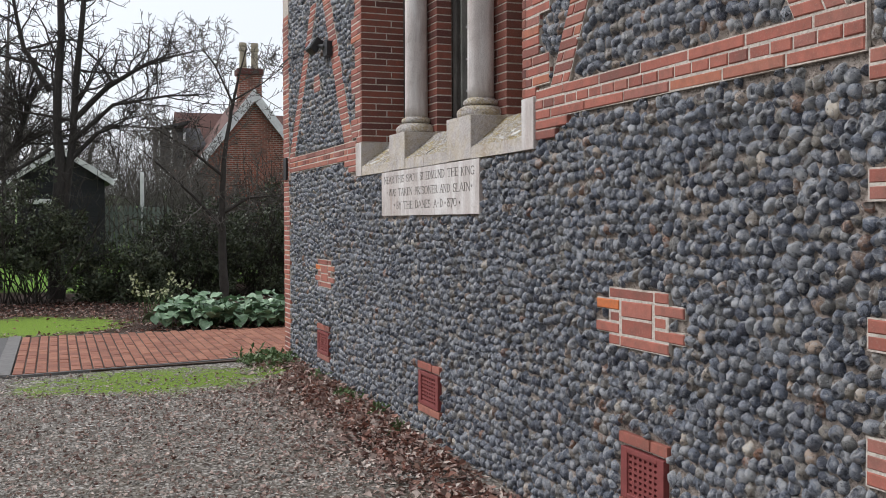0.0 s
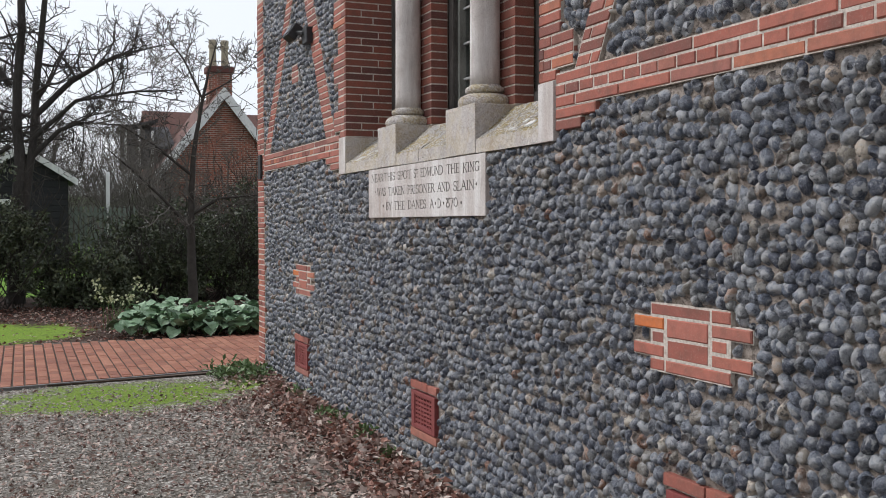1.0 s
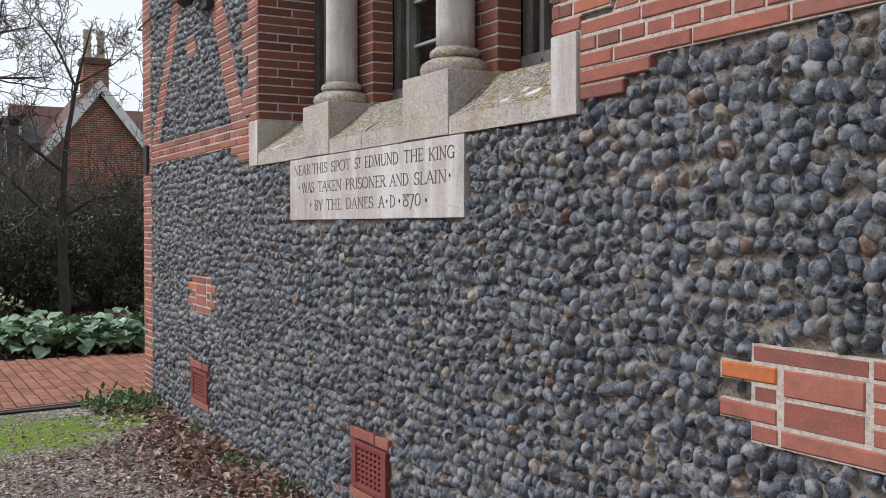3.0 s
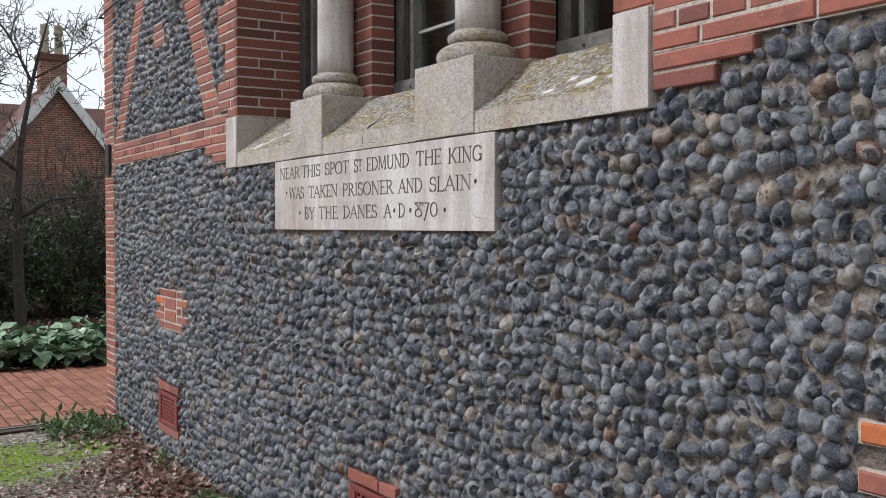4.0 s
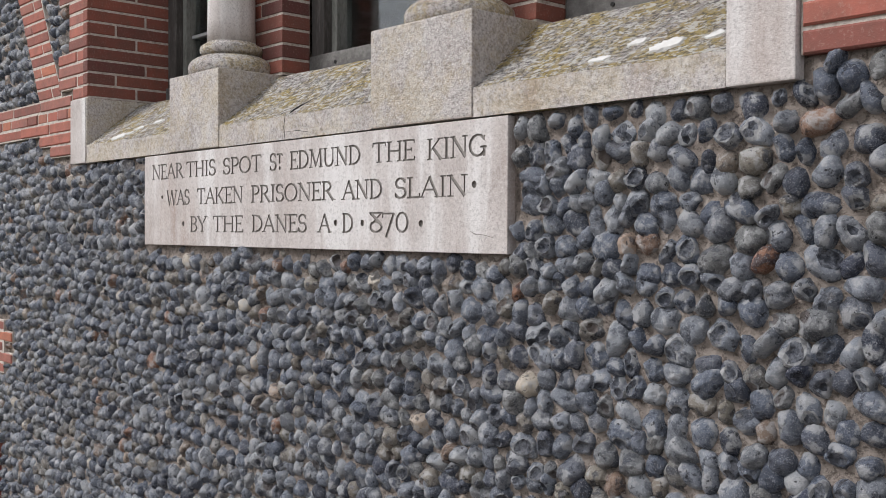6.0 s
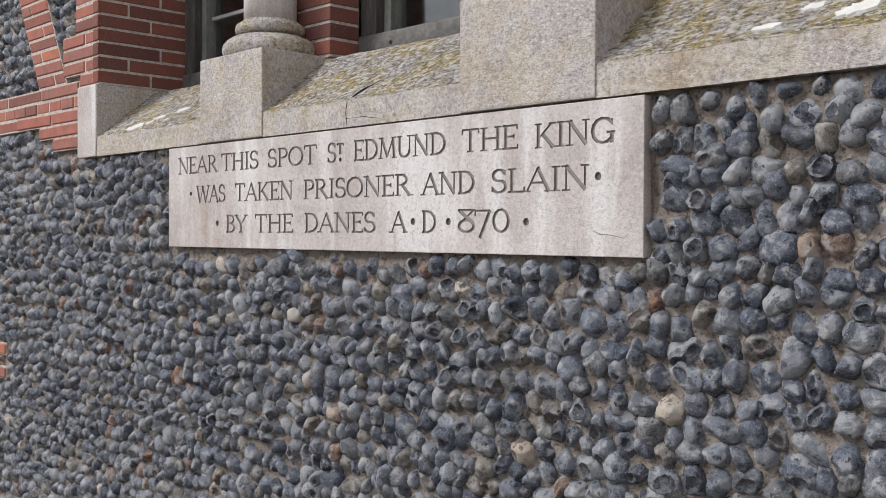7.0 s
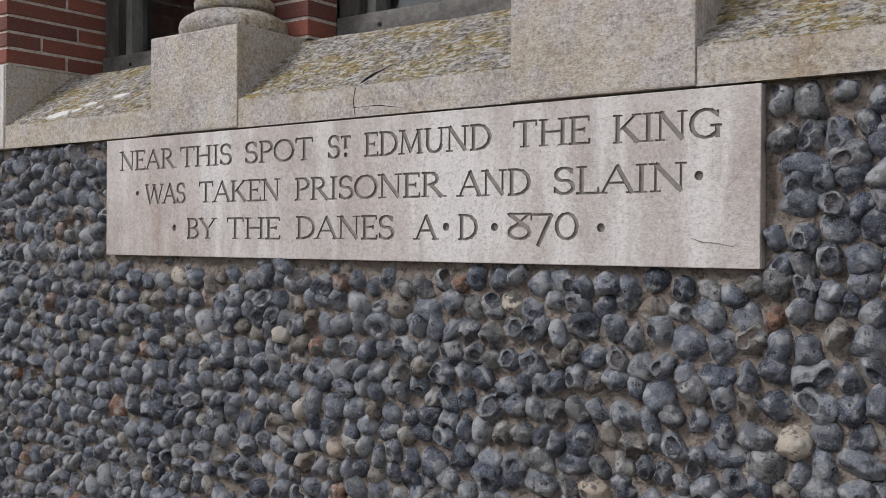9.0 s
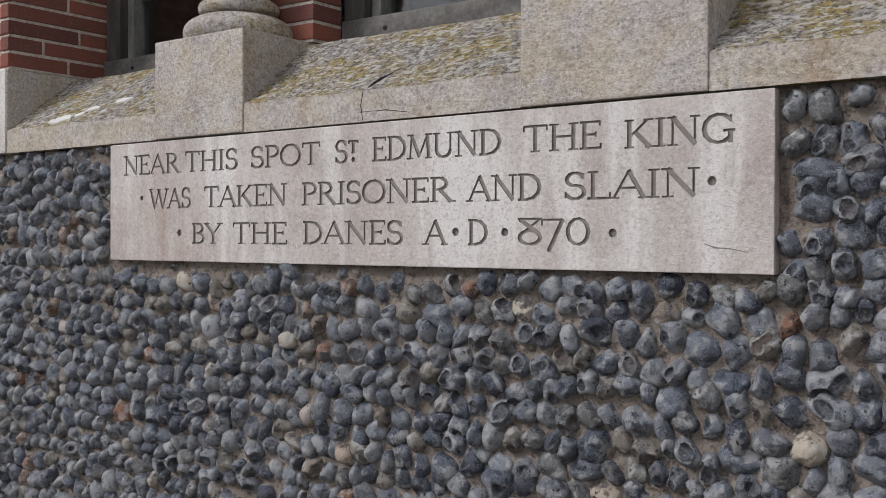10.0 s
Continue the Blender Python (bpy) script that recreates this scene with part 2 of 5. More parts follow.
POT_CLAY = make_plain("chimney_pot_clay", [(0.3, (0.28, 0.24, 0.17)), (0.8, (0.45, 0.4, 0.3))], 0.85, 8)
FENCE_WOOD = make_plain("green_grey_fence_wood", [(0.3, (0.11, 0.13, 0.115)), (0.8, (0.23, 0.25, 0.22))], 0.85, 10)
KERB = make_plain("grey_concrete_edging", [(0.3, (0.11, 0.105, 0.098)), (0.8, (0.22, 0.21, 0.20))], 0.9, 12)
PAVER = make_brick("paver_brick", [(0.0, (0.22, 0.085, 0.055)), (0.5, (0.30, 0.12, 0.075)), (1.0, (0.36, 0.16, 0.10))], (0.15, 0.085, 0.06))


def make_leaf(name, stops, rough=0.5, spec=0.4, trans=0.15):
    m, n, l, b = material(name, rough, spec=spec)
    r = any_random(n, l)
    co = coords(n, l, "World")
    f = noise_tex(n, l, co, 30, 3)
    c = ramp(n, l, r, stops)
    l.new(mix(n, l, ramp(n, l, f, [(0.35, grey(0)), (0.8, grey(0.4))]), c, tuple(min(1, v * 1.8) for v in stops[-1][1])), b.inputs["Base Color"])
    bump(n, l, b, f, 0.4, 0.004)
    return m


HEDGE_LEAF = make_leaf("evergreen_leaf", [(0.0, (0.012, 0.018, 0.010)), (0.4, (0.026, 0.04, 0.018)), (0.75, (0.055, 0.075, 0.036)), (1.0, (0.11, 0.115, 0.06))], 0.45)
BROAD_LEAF = make_leaf("broad_green_leaf", [(0.0, (0.075, 0.14, 0.07)), (0.5, (0.14, 0.23, 0.13)), (1.0, (0.24, 0.34, 0.21))], 0.38)
PALE_FLOWER = make_leaf("pale_flower", [(0.0, (0.25, 0.27, 0.13)), (1.0, (0.42, 0.42, 0.27))], 0.6)
DEAD_LEAF = make_leaf("dead_leaf", [(0.0, (0.06, 0.03, 0.022)), (0.25, (0.15, 0.065, 0.048)), (0.5, (0.25, 0.155, 0.12)), (0.8, (0.34, 0.265, 0.22)), (1.0, (0.46, 0.39, 0.34))], 0.75)
WEED = make_leaf("weed_leaf", [(0.0, (0.05, 0.09, 0.03)), (1.0, (0.11, 0.16, 0.06))], 0.6)
FAR_TWIG = make_plain("far_wood", [(0.3, (0.09, 0.08, 0.07)), (0.8, (0.17, 0.155, 0.135))], 0.95, 3)


def make_glass():
    m, n, l, b = material("window_glass", 0.03, spec=0.5)
    b.inputs["Base Color"].default_value = (0.8, 0.85, 0.85, 1)
    b.inputs["Transmission Weight"].default_value = 1.0
    b.inputs["IOR"].default_value = 1.6
    f = noise_tex(n, l, coords(n, l, "World"), 5, 2)
    bump(n, l, b, f, 0.05, 0.01)
    return m


GLASS = make_glass()
GLASS_DARK = make_plain("dark_lamp_glass", [(0.3, (0.03, 0.03, 0.032)), (0.8, (0.07, 0.07, 0.072))], 0.15, 20, bumps=0.05)


def make_ground():
    """Gravel by the wall, leaf litter and soil in the bed, moss and grass in their own patches."""
    m, n, l, b = material("ground_gravel_moss", 0.95, spec=0.2)
    co = coords(n, l, "World")
    sep = n.new("ShaderNodeSeparateXYZ")
    l.new(co, sep.inputs[0])
    X, Y = sep.outputs[0], sep.outputs[1]
    v = n.new("ShaderNodeTexVoronoi")
    v.inputs["Scale"].default_value = 38
    l.new(co, v.inputs["Vector"])
    big = noise_tex(n, l, co, 1.3, 4)
    fine = noise_tex(n, l, co, 70, 3)
    bw = n.new("ShaderNodeRGBToBW")
    l.new(v.outputs["Color"], bw.inputs[0])
    stone = ramp(n, l, bw.outputs[0], [(0.15, (0.11, 0.095, 0.08)), (0.45, (0.25, 0.225, 0.195)), (0.7, (0.40, 0.37, 0.33)), (0.9, (0.58, 0.55, 0.51))])
    stone = mix(n, l, ramp(n, l, v.outputs["Distance"], [(0.3, grey(0)), (0.75, grey(0.75))]), stone, (0.06, 0.05, 0.04))
    stone = mix(n, l, ramp(n, l, big, [(0.45, grey(0)), (0.68, grey(0.5))]), stone, (0.12, 0.10, 0.07))
    soil = ramp(n, l, fine, [(0.3, (0.022, 0.014, 0.010)), (0.7, (0.075, 0.045, 0.032))])
    moss = ramp(n, l, noise_tex(n, l, co, 40, 4), [(0.3, (0.075, 0.12, 0.015)), (0.55, (0.16, 0.25, 0.025)), (0.8, (0.26, 0.36, 0.05))])
    edge = mix(n, l, 0.45, noise_tex(n, l, co, 2.2, 5, 0.65), noise_tex(n, l, co, 14, 4, 0.7))

    def patch(cx, cy, rx, ry, soft=0.35, wild=1.6):
        dx = calc(n, l, 'DIVIDE', calc(n, l, 'SUBTRACT', X, cx), rx)
        dy = calc(n, l, 'DIVIDE', calc(n, l, 'SUBTRACT', Y, cy), ry)
        d = calc(n, l, 'ADD', calc(n, l, 'MULTIPLY', dx, dx), calc(n, l, 'MULTIPLY', dy, dy))
        d = calc(n, l, 'ADD', d, calc(n, l, 'MULTIPLY', calc(n, l, 'SUBTRACT', edge, 0.5), wild * 2))
        return ramp(n, l, d, [(1.0 - soft if soft < 1 else 0.0, grey(1)), (1.0, grey(0))])

    bed = ramp(n, l, calc(n, l, 'ADD', calc(n, l, 'MULTIPLY', calc(n, l, 'ADD', X, 6.7), -1.0), calc(n, l, 'MULTIPLY', edge, 0.3)), [(0.1, grey(0)), (0.3, grey(1))])
    c = mix(n, l, bed, stone, soil)
    c = mix(n, l, patch(-8.2, -2.6, 1.55, 1.3, 0.45, 2.2), c, moss)
    c = mix(n, l, patch(-2.42, -1.35, 0.80, 1.35, 0.7, 3.0), c, mix(n, l, 0.15, moss, (0.12, 0.12, 0.05)))
    c = mix(n, l, patch(-21, -1.6, 6.4, 6.0, 0.1, 0.3), c, (0.13, 0.24, 0.035))
    far = ramp(n, l, calc(n, l, 'MULTIPLY', X, -0.01), [(0.26, grey(0)), (0.28, grey(1))])
    c = mix(n, l, far, c, (0.10, 0.15, 0.045))
    l.new(c, b.inputs["Base Color"])
    bump(n, l, b, mix(n, l, 0.3, v.outputs["Distance"], fine), 0.8, 0.02)
    return m


GROUND = make_ground()
ASPHALT = make_plain("old_asphalt", [(0.3, (0.07, 0.07, 0.068)), (0.8, (0.14, 0.135, 0.13))], 0.95, 40)

SAND = make_plain("dark_joint_sand", [(0.3, (0.04, 0.026, 0.018)), (0.8, (0.10, 0.068, 0.048))], 0.95, 30)

RED_LEAF = make_leaf("reddish_dead_leaf", [(0.0, (0.05, 0.02, 0.015)), (0.4, (0.13, 0.045, 0.032)), (0.75, (0.21, 0.085, 0.055)), (1.0, (0.32, 0.2, 0.15))], 0.7)

FRAME_DARK = make_plain("dark_frame_wood", [(0.3, (0.025, 0.022, 0.02)), (0.5, (0.06, 0.053, 0.047)), (0.75, (0.17, 0.16, 0.145))], 0.8, 22, stretch=(1, 1, 0.2))
FRAME_PALE = make_plain("flaking_pale_sash", [(0.3, (0.06, 0.058, 0.05)), (0.5, (0.16, 0.16, 0.14)), (0.8, (0.30, 0.295, 0.27))], 0.75, 14, stretch=(1, 1, 0.3))
PALE_TWIG = make_plain("pale_twig", [(0.3, (0.06, 0.053, 0.045)), (0.8, (0.2, 0.18, 0.155))], 0.9, 6)

LICHEN_WHITE = make_plain("white_lichen", [(0.3, (0.48, 0.46, 0.42)), (0.8, (0.68, 0.67, 0.64))], 0.9, 60)

# ---- mesh helpers ----
rng = random.Random(7)


def mesh_of(name, bm, mat, smooth=False):
    me = bpy.data.meshes.new(name)
    bmesh.ops.recalc_face_normals(bm, faces=bm.faces)
    bm.to_mesh(me)
    bm.free()
    me.materials.append(mat)
    if smooth:
        for p in me.polygons:
            p.use_smooth = True
    return me


def part(name, bm, mat, parent=None, label="", smooth=False):
    ob = new(name, mesh_of(name, bm, mat, smooth) if isinstance(bm, bmesh.types.BMesh) else bm)
    if parent:
        ob.parent = parent
    if label:
        ob["label"] = label
    return ob


def thing(name, label, category, at=(0, 0, 0), group="", kind=""):
    ob = new(name)
    ob.location = at
    ob.empty_display_size = 0.05
    return tagged(ob, label, category, group, kind)


def add_box(bm, x0, x1, y0, y1, z0, z1, bevel=0.0, turn=None):
    r = bmesh.ops.create_cube(bm, size=1, matrix=(turn or Matrix()) @ Matrix.Translation(((x0 + x1) / 2, (y0 + y1) / 2, (z0 + z1) / 2)) @ Matrix.Diagonal((x1 - x0, y1 - y0, z1 - z0, 1)))
    if bevel:
        es = {e for v in r["verts"] for e in v.link_edges}
        bmesh.ops.bevel(bm, geom=list(es), offset=bevel, segments=2, affect='EDGES', profile=0.6)
    return bm


def box(x0, x1, y0, y1, z0, z1, bevel=0.0):
    return add_box(bmesh.new(), x0, x1, y0, y1, z0, z1, bevel)


def prism(bm, pts, y0, y1, bevel=0.0):
    """A plate whose outline in x and z is pts, from y0 back to y1."""
    f = [bm.verts.new((x, y0, z)) for x, z in pts]
    k = [bm.verts.new((x, y1, z)) for x, z in pts]
    faces = [bm.faces.new(f), bm.faces.new(k[::-1])]
    for i in range(len(pts)):
        j = (i + 1) % len(pts)
        faces.append(bm.faces.new((f[j], f[i], k[i], k[j])))
    if bevel:
        bmesh.ops.bevel(bm, geom=list(faces[0].edges), offset=bevel, segments=1, affect='EDGES')
    return bm


def lathe(profile, segs=28, bm=None, at=(0, 0, 0)):
    """Turns a profile of (radius, height) about a standing axis."""
    bm = bm or bmesh.new()
    rings = []
    for r, z in profile:
        rings.append([bm.verts.new((at[0] + r * math.cos(2 * math.pi * i / segs), at[1] + r * math.sin(2 * math.pi * i / segs), at[2] + z)) for i in range(segs)])
    for a, b in zip(rings, rings[1:]):
        for i in range(segs):
            j = (i + 1) % segs
            bm.faces.new((a[i], a[j], b[j], b[i]))
    bm.faces.new(rings[0][::-1])
    bm.faces.new(rings[-1])
    return bm


def tube(bm, pts, radii, segs=6):
    """A tapered limb through pts."""
    prev = None
    for i, p in enumerate(pts):
        d = (Vector(pts[min(i + 1, len(pts) - 1)]) - Vector(pts[max(i - 1, 0)])).normalized()
        a = d.orthogonal().normalized()
        b = d.cross(a)
        ring = [bm.verts.new(Vector(p) + radii[i] * (math.cos(2 * math.pi * k / segs) * a + math.sin(2 * math.pi * k / segs) * b)) for k in range(segs)]
        if prev:
            # match the ring's start to the one before
            s = min(range(segs), key=lambda k: (ring[k].co - prev[0].co).length)
            ring = ring[s:] + ring[:s]
            for k in range(segs):
                bm.faces.new((prev[k], prev[(k + 1) % segs], ring[(k + 1) % segs], ring[k]))
        else:
            bm.faces.new(ring[::-1])
        prev = ring
    bm.faces.new(prev)


# ---- the hall's walls ----
C = 0.051                   # height of a brick course
CORNER_X = -3.48
WIN_L, WIN_R = -0.53, 2.43  # window opening
BAND_Z = 1.963              # underside of the brick band
SILL_Z = 1.823              # underside of the stone sill
FACE = 0.026                # depth of the mortar behind the brick faces
WALL_END, WALL_TOP = 9.5, 5.2

wall = tagged(new("wall_south"), "flint cobble wall with red brick bands and quoins", "wall", kind="structure")


def wall_piece(x0, x1, z0, z1):
    part("mortar_bed", box(x0, x1, FACE, 0.45, z0, z1), MORTAR, wall)


wall_piece(CORNER_X + 0.01, WIN_L - 0.001, SILL_Z + 0.002, WALL_TOP)
wall_piece(WIN_R + 0.001, WALL_END, SILL_Z + 0.002, WALL_TOP)
wall_piece(CORNER_X + 0.01, WALL_END, -0.3, SILL_Z)
wall_piece(WIN_L, WIN_R, 4.3, WALL_TOP)
ret = tagged(new("wall_west", mesh_of("wall_west", box(CORNER_X + 0.02, CORNER_X + 0.4, 0.452, 7.0, -0.3, WALL_TOP), MORTAR)), "plain return wall of the hall", "wall", kind="structure")
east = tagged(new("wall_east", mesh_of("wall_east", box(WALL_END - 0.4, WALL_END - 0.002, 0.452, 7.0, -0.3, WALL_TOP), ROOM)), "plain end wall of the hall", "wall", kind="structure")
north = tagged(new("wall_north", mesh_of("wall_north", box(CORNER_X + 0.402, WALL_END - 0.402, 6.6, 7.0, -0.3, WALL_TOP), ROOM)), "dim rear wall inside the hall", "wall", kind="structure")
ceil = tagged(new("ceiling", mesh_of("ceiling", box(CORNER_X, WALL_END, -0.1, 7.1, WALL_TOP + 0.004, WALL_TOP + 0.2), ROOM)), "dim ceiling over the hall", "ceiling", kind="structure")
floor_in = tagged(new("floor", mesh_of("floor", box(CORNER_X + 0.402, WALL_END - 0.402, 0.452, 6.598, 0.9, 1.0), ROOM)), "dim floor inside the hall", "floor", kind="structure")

BRICK_MESH = {}
BRICKS = []   # faces that no cobble may cover: outlines in x and z


def brick(x0, x1, z0, z1, parent=None, mat=BRICK, y=0.0, depth=0.09, block=True):
    key = (round(x1 - x0, 3), round(z1 - z0, 3), round(depth, 3), mat.name)
    if key not in BRICK_MESH:
        w, h, d, _ = key
        BRICK_MESH[key] = mesh_of("brick", add_box(bmesh.new(), -w / 2, w / 2, 0, d, -h / 2, h / 2), mat)
        bm = bmesh.new()
        bm.from_mesh(BRICK_MESH[key])
        front = [f for f in bm.faces if f.normal.y < -0.5]
        bmesh.ops.bevel(bm, geom=list(front[0].edges), offset=0.004, segments=1, affect='EDGES')
        bm.to_mesh(BRICK_MESH[key])
        bm.free()
    ob = new("brick", BRICK_MESH[key])
    ob.matrix_basis = pose((x0 + x1) / 2, y + rng.uniform(-0.0025, 0.0025), (z0 + z1) / 2, rng.uniform(-0.4, 0.4), rng.uniform(-0.35, 0.35), rng.uniform(-0.5, 0.5))
    ob.parent = parent or wall
    if block:
        BRICKS.append([(x0, z0), (x1, z0), (x1, z1), (x0, z1)])
    return ob


def joint_bed(pts, y=0.004):
    """Mortar between the bricks of one patch, a little behind their faces."""
    part("brick_joint", prism(bmesh.new(), pts, y, FACE + 0.03), JOINT, wall)
    BRICKS.append(pts)


J = 0.009


def course(x0, x1, z, length, first=None, mat=BRICK, parent=None, jit=0.0):
    """One course of bricks between x0 and x1 at height z."""
    x = x0
    n = first if first is not None else length
    while x < x1 - 0.02:
        e = min(x + n, x1)
        if x1 - e < 0.04:
            e = x1
        brick(x + J / 2, e - J / 2, z + J / 2, z + C - J / 2, parent, mat)
        x = e
        n = length + rng.uniform(-jit, jit)


# band: long bricks, a row of short ones, long bricks
for x0, x1 in ((-3.2, -0.69), (2.575, 4.82)):
    joint_bed([(x0, BAND_Z), (x1, BAND_Z), (x1, BAND_Z + 3 * C), (x0, BAND_Z + 3 * C)])
course(2.575, 4.82, BAND_Z, 0.343, 0.17)
course(2.575, 4.82, BAND_Z + C, 0.1145, 0.09)
course(2.575, 4.82, BAND_Z + 2 * C, 0.343, 0.3)
course(-3.2, -0.69, BAND_Z, 0.343, 0.2)
course(-3.2, -0.69, BAND_Z + C, 0.1145, 0.06)
course(-3.2, -0.69, BAND_Z + 2 * C, 0.343, 0.1)
# stepped courses under the band beside the sill
joint_bed([(2.575, BAND_Z - 2 * C + 0.005), (2.794, BAND_Z - 2 * C + 0.005), (2.794, BAND_Z - C + 0.005), (2.914, BAND_Z - C + 0.005), (2.914, BAND_Z), (2.575, BAND_Z)], 0.006)
brick(2.58, 2.915, BAND_Z - C + J / 2, BAND_Z - J / 2)
brick(2.58, 2.795, BAND_Z - 2 * C + J / 2, BAND_Z - C - J / 2)
joint_bed([(-1.06, BAND_Z - C), (-0.93, BAND_Z - C), (-0.93, BAND_Z - 2 * C), (-0.69, BAND_Z - 2 * C), (-0.69, BAND_Z), (-1.06, BAND_Z)])
brick(-1.055, -0.695, BAND_Z - C + J / 2, BAND_Z - J / 2)
brick(-0.925, -0.695, BAND_Z - 2 * C + J / 2, BAND_Z - C - J / 2)

# corner quoin, full height
joint_bed([(CORNER_X, -0.1), (-3.21, -0.1), (-3.21, 4.2), (CORNER_X, 4.2)])
i = 0
z = -0.06
while z < 3.6:
    if i % 2:
        brick(CORNER_X, -3.215 + 0.02 * (i % 4 == 1), z + J / 2, z + C - J / 2)
    else:
        brick(CORNER_X, -3.355, z + J / 2, z + C - J / 2)
        brick(-3.345, -3.215, z + J / 2, z + C - J / 2)
    z += C
    i += 1

# window jambs, toothed four courses at a time, above the sill's end blocks
JAMB_Z = BAND_Z + 3 * C
for side in (-1, 1):
    x_in = WIN_L if side < 0 else WIN_R
    z = SILL_Z + 0.264
    i = 0
    while z < 3.65:
        wide = 0.30 if (i // 4) % 2 == 0 else 0.19
        a, b = sorted((x_in, x_in + side * wide))
        if z < JAMB_Z - 0.01:
            a, b = sorted((x_in, x_in + side * 0.15))
        joint_bed([(a, z), (b, z), (b, z + C), (a, z + C)])
        if i % 2 and wide > 0.2:
            mid = x_in + side * 0.11
            lo, hi = sorted((x_in, mid - side * J / 2))
            brick(lo, hi, z + J / 2, z + C - J / 2)
            lo, hi = sorted((mid + side * J / 2, x_in + side * wide))
            brick(lo, hi, z + J / 2, z + C - J / 2)
        else:
            brick(a, b, z + J / 2, z + C - J / 2)
        z += C
        i += 1


def leaning_strip(xa, xb, z0, lean, courses, wide):
    """A strip of cut bricks that leans sideways as it rises."""
    z = z0
    for i in range(courses):
        def px(x, zz):
            return x + lean * (zz - z0)
        pts = [(px(xa, z), z), (px(xb, z), z), (px(xb, z + C), z + C), (px(xa, z + C), z + C)]
        joint_bed(pts)
        zz0, zz1 = z + J / 2, z + C - J / 2
        cuts = [xa, xb] if i % 2 else [xa, xa + (xb - xa) * (0.36 if i % 4 else 0.62), xb]
        for a, b in zip(cuts, cuts[1:]):
            bm = prism(bmesh.new(), [(px(a, zz0) + J / 2, zz0), (px(b, zz0) - J / 2, zz0), (px(b, zz1) - J / 2, zz1), (px(a, zz1) + J / 2, zz1)], rng.uniform(-0.002, 0.002), 0.09, 0.004)
            part("brick", bm, BRICK, wall)
        z += C


leaning_strip(-3.18, -2.95, JAMB_Z, 0.70, 27, 0.23)
leaning_strip(-1.06, -0.80, JAMB_Z, -0.53, 27, 0.25)
leaning_strip(2.74, 2.93, JAMB_Z, 0.55, 14, 0.19)
leaning_strip(4.50, 4.74, JAMB_Z, -0.55, 14, 0.24)
# small brick lozenge in the panel between the strips
joint_bed([(-2.10, 2.66), (-1.88, 2.66), (-1.88, 2.82), (-2.10, 2.82)])
for i in range(3):
    brick(-2.095, -1.885, 2.664 + i * C, 2.664 + (i + 1) * C - J)


def brick_patch(x0, z0, mirror_orange=False):
    """Five courses: two thick bricks in the middle, toothed ends round them."""
    P = lambda a, b, r0, r1, m=BRICK: brick(x0 + a, x0 + b, z0 + r0 * C + J / 2, z0 + r1 * C - J / 2, None, m)
    joint_bed([(x0 + 0.11, z0), (x0 + 0.575, z0), (x0 + 0.575, z0 + 5 * C), (x0 + 0.11, z0 + 5 * C)], 0.003)
    for r in (1, 3):
        joint_bed([(x0 - 0.004, z0 + r * C), (x0 + 0.684, z0 + r * C), (x0 + 0.684, z0 + (r + 1) * C), (x0 - 0.004, z0 + (r + 1) * C)], 0.007)
    P(0.115, 0.465, 4, 5)
    P(0.475, 0.575, 4, 5)
    P(0.005, 0.195, 3, 4, BRICK_ORANGE)
    P(0.475, 0.68, 3, 4)
    P(0.12, 0.195, 2, 3)
    P(0.475, 0.555, 2, 3)
    P(0.0, 0.195, 1, 2)
    P(0.475, 0.68, 1, 2)
    P(0.11, 0.2, 0, 1)
    P(0.21, 0.575, 0, 1)
    P(0.215, 0.455, 1, 2.5)
    P(0.215, 0.455, 2.5, 4)


brick_patch(3.20, 0.912)
brick_patch(-2.10, 0.862)

# toothed brick blocks towards the next pier of the wall
for z0, z1 in ((1.868, 1.97), (1.51, 1.612), (1.06, 1.162), (0.65, 0.803)):
    n = round((z1 - z0) / C)
    joint_bed([(4.83, z0), (5.3, z0), (5.3, z0 + n * C), (4.83, z0 + n * C)])
    for i in range(n):
        brick(4.835, 5.06, z0 + i * C + J / 2, z0 + (i + 1) * C - J / 2)
        brick(5.07, 5.30, z0 + i * C + J / 2, z0 + (i + 1) * C - J / 2)

# ---- stone sill under the window ----
Z0, Z1 = SILL_Z, SILL_Z + 0.264
BRICKS.append([(-0.69, Z0 - 0.005), (2.58, Z0 - 0.005), (2.58, Z1), (-0.69, Z1)])
BRICKS.append([(WIN_L, Z1), (WIN_R, Z1), (WIN_R, 4.3), (WIN_L, 4.3)])
sill = thing("window_sill", "weathered limestone window sill with sloping lichened top", "window sill", (0.9, 0.1, Z0))


def sill_part(name, bm, mat, label=""):
    o = part(name, bm, mat, sill, label)
    o.matrix_parent_inverse = sill.matrix_basis.inverted()
    return o


LIP = 1.893
TOPZ = 2.078
SLOPE = (TOPZ - LIP - 0.012) / 0.214


def slope_block(x0, x1):
    bm = bmesh.new()
    prof = [(-0.004, Z0), (-0.004, LIP), (0.008, LIP + 0.008), (0.222, TOPZ - 0.004), (0.245, TOPZ), (0.43, TOPZ + 0.004), (0.43, Z0)]
    nx = 24
    rows = []
    for i in range(nx + 1):
        x = x0 + (x1 - x0) * i / nx
        rows.append([bm.verts.new((x, y, zz + (0.003 * noise.noise((x * 9, y * 9, zz * 9)) if 0 < k < 4 else 0))) for k, (y, zz) in enumerate(prof)])
    for a, b in zip(rows, rows[1:]):
        for k in range(len(prof)):
            j = (k + 1) % len(prof)
            bm.faces.new((a[k], b[k], b[j], a[j]))
    bm.faces.new(rows[0])
    bm.faces.new(rows[-1][::-1])
    return bm


